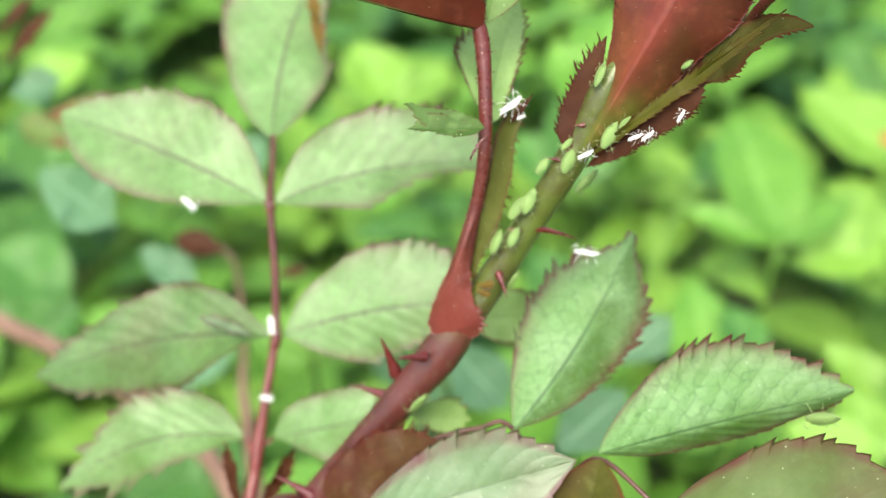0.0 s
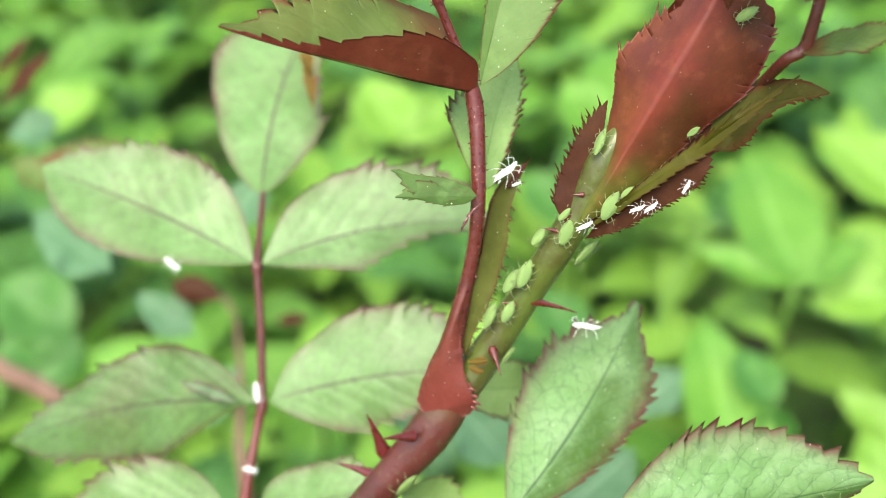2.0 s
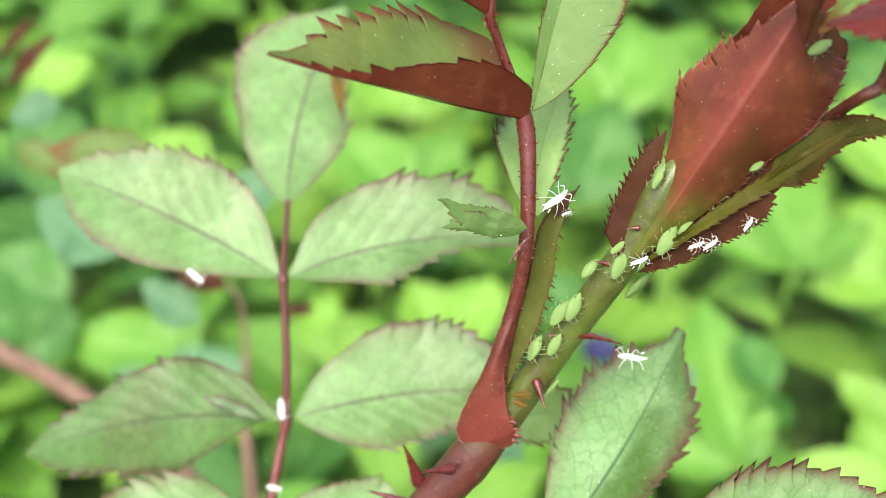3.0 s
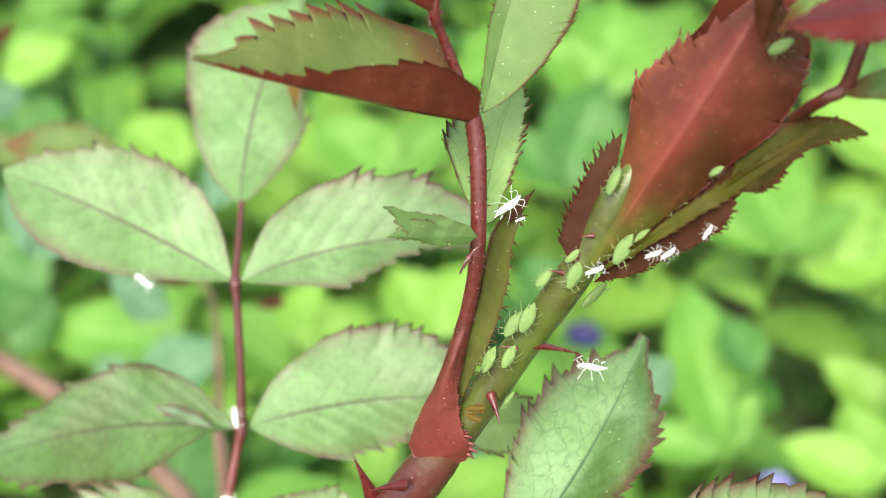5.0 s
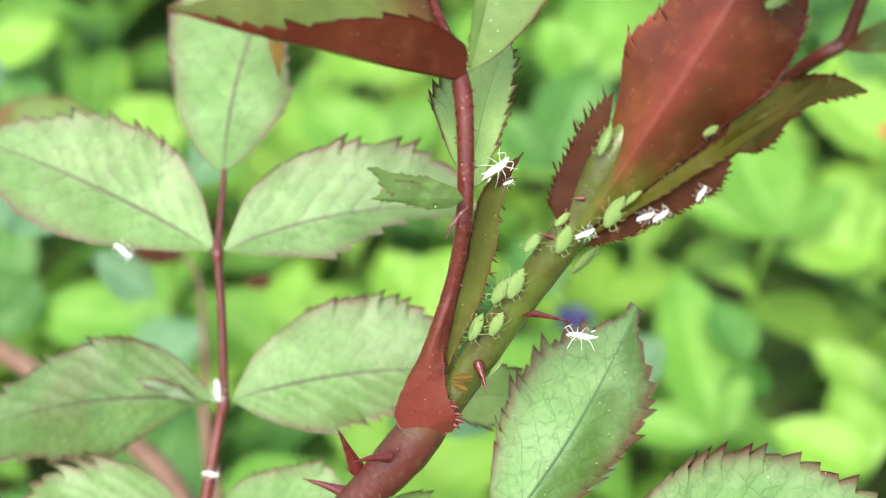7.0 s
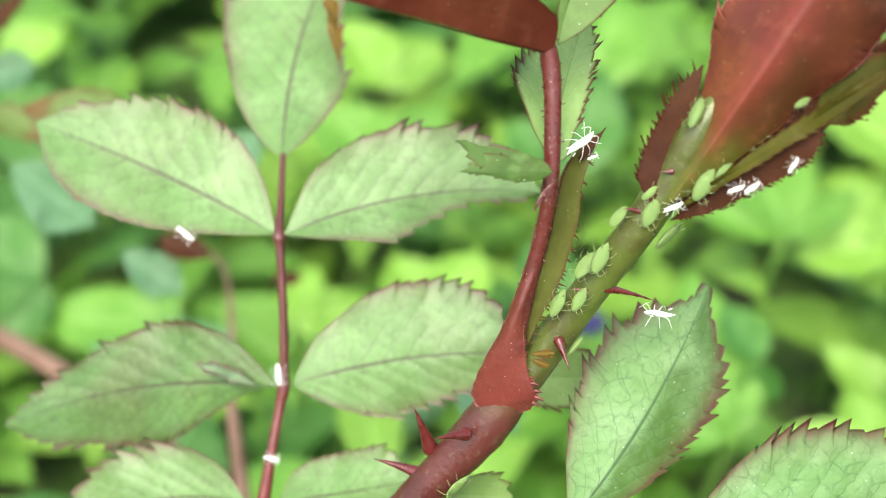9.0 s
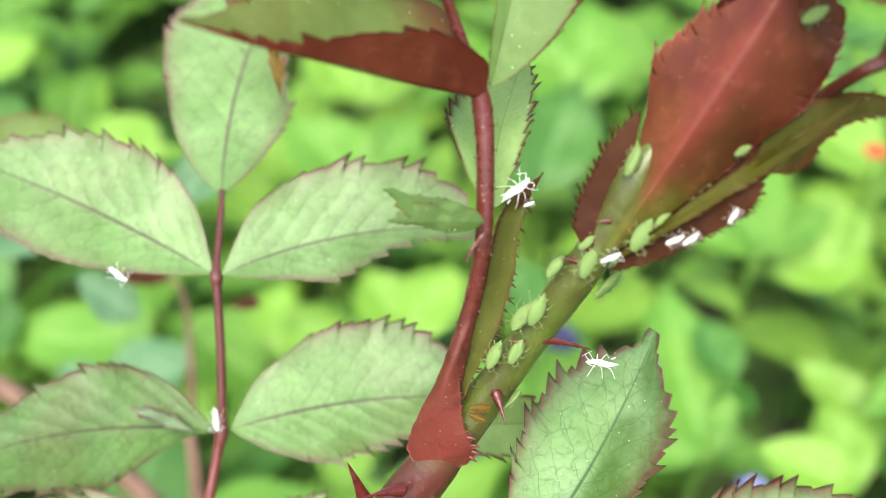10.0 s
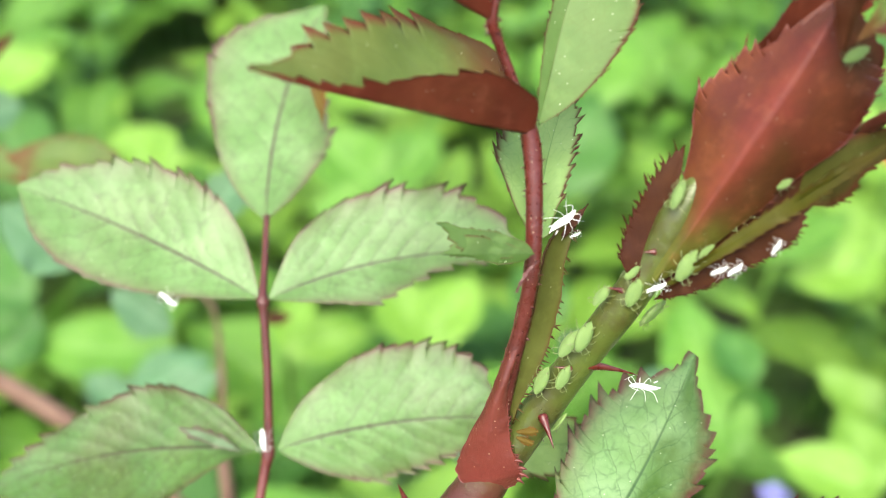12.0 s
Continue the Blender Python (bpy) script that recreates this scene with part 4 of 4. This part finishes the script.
def build_aphid(name, label, category, skin, leg_skin, plump, group, rough_body=0.0, slim=1.0):
    """An insect one unit long, tail at the origin, head towards +x, standing on its legs."""
    bug = tagged(new(name), label, category, group)
    bug.empty_display_size = 0.001
    body = lathe([(-0.04, 0.01), (-0.01, 0.03 * plump), (0.05, 0.085 * plump), (0.13, 0.155 * plump), (0.25, 0.22 * plump), (0.4, 0.26 * plump), (0.55, 0.265 * plump), (0.67, 0.245 * plump),
                  (0.77, 0.21 * plump), (0.84, 0.175 * plump), (0.9, 0.14 * plump), (0.955, 0.09 * plump), (0.985, 0.04 * plump), (0.995, 0.008)], 18, 0.5)
    crumple = random.Random(9)
    body = ([(x + crumple.uniform(-1, 1) * rough_body * 0.5, y * (1 + crumple.uniform(-1, 1) * rough_body * 4) + rough_body * math.sin(x * 7), z * (1 - rough_body * 4)) for x, y, z in body[0]], body[1])
    ob = link_part("body", mesh_of("body", body[0], body[1], [skin]), bug)
    ob.location = (0, 0, 0.2)
    for side in (-1, 1):
        for root, knee, foot in ((0.72, 0.86, 0.98), (0.62, 0.58, 0.5), (0.52, 0.3, 0.1)):
            rows = [(root * 1000, side * 90, 180, 15 * slim), (knee * 1000, side * 300, 270, 11 * slim), (foot * 1000, side * 420, 0, 8 * slim)]
            v, f = tube(rows, 5, 4)
            link_part("leg", mesh_of("leg", v, f, [leg_skin]), bug)
        v, f = tube([(880, side * 50, 220, 13), (1000, side * 190, 300, 9), (780, side * 330, 330, 7)], 5, 4)
        link_part("antenna", mesh_of("antenna", v, f, [leg_skin]), bug)
        v, f = tube([(180, side * 110, 290, 22), (60, side * 150, 330, 15)], 6, 2)
        link_part("cornicle", mesh_of("cornicle", v, f, [leg_skin]), bug)
    return bug


def settle(bug, tail, head, up):
    """The pose of an insect whose body runs from tail to head."""
    size = (Vector(head) - Vector(tail)).length / 1000.0
    m = frame_from(tail, head, up)
    return m @ Matrix.Translation((0, 0, -0.2 * size)) @ Matrix.Scale(size, 4)


aphid = build_aphid("aphid", "plump pale green aphid sitting on the rose shoot", "aphid", APHID, APHID_LEG, 0.86, "aphids on the rose")
shed = build_aphid("shed_skin", "empty white skin shed by an aphid", "aphid skin", SHED, SHED, 0.42, "shed skins on the rose", 0.03, 0.75)
GREEN_ONES = (
    ((14.0, 76.6, 437.6), (12.9, 75.5, 435.1), TO), ((18.2, 76.3, 440.9), (16.7, 75.1, 438.5), TO), ((19.6, 76.2, 441.6), (18.4, 75.8, 440.4), TO),
    ((13.9, 77.3, 438.6), (12.6, 76.7, 437.3), (-0.37, -0.71, 0.60)), ((10.0, 76.0, 432.8), (8.8, 74.6, 430.4), TO), ((8.9, 76.0, 431.7), (7.3, 74.8, 429.6), (-0.44, -0.56, 0.70)),
    ((11.5, 77.3, 436.0), (10.1, 76.5, 434.4), (-0.44, -0.56, 0.70)), ((8.3, 74.7, 428.5), (7.2, 73.6, 426.6), TO), ((6.5, 75.3, 427.7), (5.3, 74.2, 425.3), (-0.59, -0.47, 0.65)),
    ((16.8, 77.5, 434.1), (14.5, 76.4, 431.9), (0.70, -0.71, -0.06)), ((16.8, 79.0, 446.4), (15.8, 77.5, 444.4), (-0.86, -0.40, 0.30)), ((7.2, 73.4, 421.1), (8.5, 74.1, 422.7), (0.60, -0.30, -0.74)), ((23.3, 78.6, 444.4), (21.0, 78.3, 442.0), (0.00, -0.33, 0.95)),
    ((25.6, 78.3, 446.9), (24.5, 78.4, 445.9), (0.00, -0.33, 0.95)), ((-2.1, 68.1, 409.2), (-4.2, 67.3, 407.0), (0.72, -0.67, 0.16)), ((29.8, 80.7, 457.9), (27.9, 80.4, 456.8), TO), ((42.7, 60.4, 412.9), (38.9, 60.5, 412.9), (0.00, -0.99, 0.14)))
WHITE_ONES = (
    ((6.4, 81.4, 438.8), (8.7, 82.4, 440.5), TO), ((8.2, 81.1, 438.4), (9.1, 81.2, 438.9), TO), ((18.0, 78.0, 421.9), (14.9, 77.8, 422.5), (0.10, 0.02, 0.99)),
    ((19.1, 74.1, 440.1), (20.6, 74.6, 440.6), TO), ((20.4, 73.7, 440.3), (21.7, 74.4, 441.1), TO), ((14.3, 75.1, 437.2), (15.8, 75.0, 438.4), TO), ((24.0, 74.5, 441.9), (24.6, 75.0, 443.2), TO),
    ((-35.9, 99.8, 414.5), (-33.8, 98.9, 413.4), TO), ((-24.3, 90.7, 401.0), (-23.9, 89.0, 399.0), TO), ((-25.8, 83.1, 392.8), (-23.8, 83.0, 392.6), TO))
for proto, spots in ((aphid, GREEN_ONES), (shed, WHITE_ONES)):
    for k, (tail, head, up) in enumerate(spots):
        place = settle(proto, tail, head, up)
        if k:
            copy_thing(proto, place @ Matrix.Diagonal((*(1.0 / c for c in proto.scale), 1)))
        else:
            proto.matrix_basis = place

# ---------------------------------------------------------------- a second rose further back, and flowers
back_rose = holder("rose_bush", "rose shoot with bluish leaves and reddish new growth", "rose", (0, 0, 0))
BACK_CANE = [(*(-45.2, 98.2, 206.3), 3.2), (*(-46.5, 132.7, 255.9), 3.0), (*(-50.7, 160.4, 297.6), 1.6), (*(-52.0, 166.7, 305.1), 1.2), (*(-51.6, 174.0, 313.8), 0.9), (*(-53.1, 185.8, 327.8), 0.5), (*(-56.5, 189.5, 332.2), 0.4)]
stalk("cane", BACK_CANE, DRY_STICK, back_rose, "slender reddish brown stem", 10)
for b, t, w, mat in (
        ((-98.2, 193.5, 354.2), (-81.7, 189.0, 340.2), 0.36, WEED[3]), ((-109.4, 214.5, 362.1), (-96.6, 217.1, 365.2), 0.4, WEED[3]), ((-0.9, 165.8, 321.0), (13.7, 155.7, 309.0), 0.34, WEED[3]),
        ((23.0, 134.8, 318.4), (38.6, 143.4, 328.6), 0.34, WEED[3]), ((39.5, 162.8, 317.6), (53.1, 169.7, 325.7), 0.34, WEED[3]), ((-77.1, 189.6, 332.4), (-63.0, 183.2, 324.7), 0.3, WEED[3]),
        ((-56.5, 189.0, 331.7), (-69.3, 191.4, 334.5), 0.26, RED_DARK), ((-43.2, 185.3, 327.2), (-35.4, 185.8, 327.9), 0.2, RED_DARK), ((-101.5, 200.5, 379.5), (-90.3, 208.3, 388.9), 0.12, RED_DARK), ((-102.8, 204.7, 384.5), (-94.9, 210.5, 391.5), 0.12, RED_DARK),
        ((-79.5, 164.4, 387.8), (-57.7, 163.9, 387.3), 0.2, OLIVE_IN), ((-91.3, 196.8, 358.1), (-103.5, 201.9, 364.1), 0.24, OLIVE_IN), ((-55.7, 199.5, 344.1), (-45.6, 207.6, 353.8), 0.35, WEED[3]), ((-52.5, 177.6, 318.1), (-66.1, 171.4, 310.7), 0.3, WEED[3])):
    leaflet(back_rose, b, t, (0.00, -0.47, 0.88), w, w, mat, None, teeth=10, tooth=0.03, seed=int(b[0] * 7) % 97)
stick = holder("dead_cane", "bare brown rose cane lying aslant behind the leaves", "cane")
stalk("stem", [(*(-177.6, 229.8, 303.2), 3.0), (*(-129.2, 206.3, 292.3), 2.8), (*(-111.8, 197.5, 290.5), 2.7), (*(-82.5, 179.2, 285.7), 2.6), (*(-56.0, 154.5, 273.5), 2.6), (*(-45.6, 117.4, 194.9), 2.8)], DRY_STICK, stick, "", 12, lump=0.03)


def blossom(at, radius, mat, words):
    """A small five-petalled flower facing the sky."""
    flower = holder("flower", words, "flower", at, "flowers among the weeds")
    for k in range(5):
        a = k * 1.2566
        v, f, uv = weed_blade(radius / 1000, radius * 0.9 / 1000, -0.2, 0.1, k)
        ob = link_part("petal", mesh_of("petal", v, f, [mat], uv), flower)
        ob.rotation_euler = (0, -0.3, a)
    v, f = tube([(0, 0, 0, radius * 0.12), (3, 2, -40, radius * 0.1), (0, 0, -90, radius * 0.1)], 6, 3)
    link_part("stalk", mesh_of("stalk", v, f, [STALK]), flower)


# ---------------------------------------------------------------- weeds behind
def weed_blade(length, width, droop, cup, seed):
    rng = np.random.default_rng(seed)
    n, m = 12, 4
    verts, faces, uvs = [], [], []
    us = np.linspace(0, 1, n)
    bend = rng.uniform(-0.08, 0.08)
    for u in us:
        s = max(math.sin(math.pi * u ** 0.85), 0) ** (0.75 + 0.7 * u * u) + (0.07 if u < 0.9 else 0)
        for q in np.linspace(-1, 1, 2 * m + 1):
            x = length * (u - droop * 0.25 * u * u)
            y = width / 2 * s * q + bend * length * u * u
            z = -droop * length * u * u * 0.6 + cup * width * abs(q) * s + 0.04 * width * math.sin(u * 11 + q * 2)
            verts.append((x, y, z))
            uvs.append((u, (q + 1) / 2))
    k = 2 * m + 1
    for i in range(n - 1):
        for j in range(k - 1):
            a = i * k + j
            faces.append((a, a + k, a + k + 1, a + 1))
    return verts, faces, uvs


BARE = [(*p, 0.036) for p in ((0.259, 0.501), (0.192, 0.421), (0.152, 0.552), (-0.245, 0.792), (-0.078, 0.843), (0.167, 0.787), (-0.024, 0.608))]


def build_weeds():
    rng = random.Random(5)
    meshes = [[mesh_of("leaf", *weed_blade(1.0, rng.uniform(0.36, 0.52), rng.uniform(0.1, 0.7), rng.uniform(0.05, 0.25), 100 + i)[:2], [mat],
                       weed_blade(1.0, 0.4, 0.3, 0.1, 100 + i)[2]) for i in range(4)] for mat in WEED]
    stem_mesh = mesh_of("stem", *tube([(0, 0, 0, 14), (20, 10, 300, 12), (-15, 5, 650, 10), (10, -10, 1000, 6)], 6, 3), [STALK])
    x0, y0, step = -0.75, 0.12, 0.075
    for i in range(20):
        for j in range(17):
            x, y = x0 + (i + rng.uniform(-0.4, 0.4)) * step, y0 + (j + rng.uniform(-0.4, 0.4)) * step
            if abs(x + 0.1) < 0.07 and y < 0.1:
                continue
            if any(math.hypot(x - cx, y - cy) < r for cx, cy, r in BARE):
                continue
            kind = rng.choices((0, 1, 2, 3), (6, 5, 2.2, 0.3))[0]
            plant = holder("weed", ("fresh green", "yellowish green", "deep green", "bluish green")[kind] + " leafy weed growing from the soil", "weed",
                           (x * 1000, y * 1000, 0), "weeds behind the rose")
            tall = rng.uniform(0.07, 0.17)
            stem = link_part("stem", stem_mesh, plant)
            stem.scale = (0.12, 0.12, tall)
            for q in range(rng.randint(6, 10)):
                leaf = link_part("leaf", rng.choice(meshes[kind]), plant)
                up = rng.uniform(0.25, 1.0)
                leaf.location = (0, 0, tall * up)
                leaf.rotation_euler = (rng.uniform(-0.3, 0.3), -rng.uniform(-0.1, 1.15) * (0.3 + up * 0.7), q * 2.4 + rng.uniform(-0.4, 0.4))
                size = rng.uniform(0.05, 0.105) * (1.15 - 0.4 * up)
                leaf.scale = (size, size, size)




def tall_weed(kind, blades):
    """A weed whose leaves (base, tip, half width as share) rise over the others; mm."""
    foot = np.mean([b for b, t, w in blades], axis=0)
    plant = holder("weed", ("fresh green", "yellowish green", "deep green", "bluish green")[kind] + " broad-leaved weed growing from the soil", "weed", (foot[0], foot[1] + 15, 0), "weeds behind the rose")
    place = plant.location
    for k, (b, t, w) in enumerate(blades):
        size = (Vector(t) - Vector(b)).length
        v, f, uv = weed_blade(size / 1000, 2 * w * size / 1000, 0.12, 0.12, k + int(size))
        ob = link_part("leaf", mesh_of("leaf", v, f, [WEED[kind]], uv), plant)
        ob.matrix_local = Matrix.Translation(-place) @ frame_from(b, t, (0.1 * (-1) ** k, -0.5, 1))
        low = np.array(b) - np.array(place) * 1000
        v, f = tube([(0, 0, 0, 2.4), (low[0] * 0.3, low[1] * 0.3, low[2] * 0.6, 2.0), (*low, 1.2)], 6, 4)
        link_part("stem", mesh_of("stem", v, f, [STALK]), plant)




def build_ground_cover():
    """Low leafage that goes on around the patch, in one sheet of many small blades."""
    rng = np.random.default_rng(17)
    verts, faces, uvs = [], [], []
    for _ in range(15000):
        r, a = 0.5 + 4.2 * rng.random() ** 0.8, rng.uniform(0, 2 * math.pi)
        x, y = r * math.cos(a), 0.65 + r * math.sin(a)
        if (-0.72 < x < 0.72 and 0.12 < y < 1.36) or math.hypot(x, y) < 0.28:
            continue
        turn, size, rise = rng.uniform(0, 6.283), rng.uniform(0.07, 0.15), rng.uniform(0.02, 0.12)
        d, n = np.array([math.cos(turn), math.sin(turn)]), np.array([-math.sin(turn), math.cos(turn)])
        k = len(verts)
        for u, w, z in ((0, 0.06, rise * 0.4), (0.35, 0.24, rise), (0.7, 0.18, rise + 0.01), (1.0, 0.0, rise * 0.8)):
            for side in (-1, 0, 1):
                p = np.array([x, y]) + d * u * size + n * side * w * size
                verts.append((p[0], p[1], z + abs(side) * 0.012))
                uvs.append((u, (side + 1) / 2))
        for i in range(3):
            for j in range(2):
                q = k + i * 3 + j
                faces.append((q, q + 3, q + 4, q + 1))
    slots = rng.integers(0, 3, len(faces) // 6).repeat(6)
    tagged(new("ground_cover", mesh_of("ground_cover", verts, faces, WEED[:3], uvs, slots)), "low green leafage covering the garden soil", "weeds", "", "stuff")


build_weeds()
build_ground_cover()
tall_weed(0, (((160.4, 384.8, 171.4), (146.9, 468.8, 203.0), 0.24), ((160.4, 384.8, 171.4), (205.9, 419.8, 178.9), 0.17), ((159.0, 384.8, 171.4), (112.5, 408.1, 182.1), 0.16)))
tall_weed(0, (((123.0, 296.8, 134.9), (106.3, 371.4, 172.5), 0.21), ((123.0, 296.8, 134.9), (78.5, 308.4, 131.7), 0.2), ((125.5, 296.8, 135.0), (140.5, 327.1, 154.0), 0.16)))
tall_weed(1, (((179.9, 274.1, 142.1), (139.1, 291.4, 145.7), 0.26), ((181.1, 274.1, 142.1), (173.9, 312.7, 153.9), 0.28), ((210.3, 317.6, 125.5), (170.4, 345.6, 141.8), 0.22)))
tall_weed(1, (((220.1, 399.8, 155.0), (168.8, 398.7, 153.7), 0.3), ((220.0, 400.7, 156.1), (197.0, 440.3, 169.1), 0.26), ((237.3, 444.1, 173.7), (192.3, 494.3, 199.3), 0.3)))
tall_weed(0, (((-25.5, 439.6, 168.3), (-68.9, 484.0, 186.9), 0.3), ((-25.5, 439.6, 168.3), (3.3, 484.2, 187.1), 0.27), ((-24.1, 438.7, 167.2), (-64.7, 425.3, 168.3), 0.24)))
tall_weed(0, (((-124.5, 350.4, 147.5), (-199.5, 359.6, 141.4), 0.19), ((-124.5, 350.4, 147.5), (-146.5, 386.8, 156.7), 0.26)))
tall_weed(1, (((-69.6, 350.6, 147.8), (-28.5, 365.3, 148.2), 0.25), ((-69.6, 350.6, 147.8), (-61.9, 387.1, 157.0), 0.25)))
tall_weed(0, (((87.6, 523.5, 165.5), (110.4, 595.0, 199.4), 0.3), ((87.6, 523.5, 165.5), (56.0, 558.0, 189.5), 0.3)))
tall_weed(1, (((-135.4, 453.7, 167.9), (-176.1, 490.9, 178.1), 0.33), ((-248.1, 519.3, 177.7), (-210.5, 547.5, 194.2), 0.3)))
tall_weed(3, (((-124.4, 298.4, 171.1), (-91.8, 319.7, 179.4), 0.3), ((-124.4, 298.4, 171.1), (-145.3, 305.8, 180.0), 0.3)))
tall_weed(2, (((-187.5, 371.7, 155.8), (-233.7, 398.4, 170.5), 0.32), ((-187.5, 371.7, 155.8), (-231.9, 365.0, 147.8), 0.3), ((-187.5, 371.7, 155.8), (-200.1, 342.8, 138.5), 0.32)))
tall_weed(2, (((132.8, 457.5, 155.4), (165.8, 480.1, 165.2), 0.3), ((55.6, 357.8, 156.3), (38.8, 394.4, 165.8), 0.3)))
tall_weed(2, (((63.1, 449.2, 159.4), (88.2, 507.3, 195.8), 0.3), ((63.1, 449.2, 159.4), (34.6, 488.1, 173.9), 0.28)))
tall_weed(1, (((-30.7, 496.6, 181.7), (-57.4, 540.8, 204.3), 0.33), ((-30.7, 496.6, 181.7), (1.5, 534.5, 195.7), 0.33)))
tall_weed(2, (((135.8, 318.1, 159.0), (124.0, 350.2, 165.3), 0.3), ((135.8, 318.1, 159.0), (138.2, 315.2, 125.2), 0.3)))
tall_weed(1, (((-3.0, 355.1, 143.7), (-24.0, 394.1, 158.3), 0.32), ((-3.0, 355.1, 143.7), (17.2, 396.2, 160.5), 0.3)))
for at, radius, mat, words in (((60.8, 326.7, 170.6), 10, BLUE_PETAL, "small deep blue flower among weeds"), ((143.9, 285.8, 121.9), 8, LILAC_PETAL, "small lilac flower among weeds"), ((205.2, 396.6, 219.6), 7, ORANGE_PETAL, "small orange red flower among weeds")):
    blossom(at, radius, mat, words)


def motions():
    pass


motions()
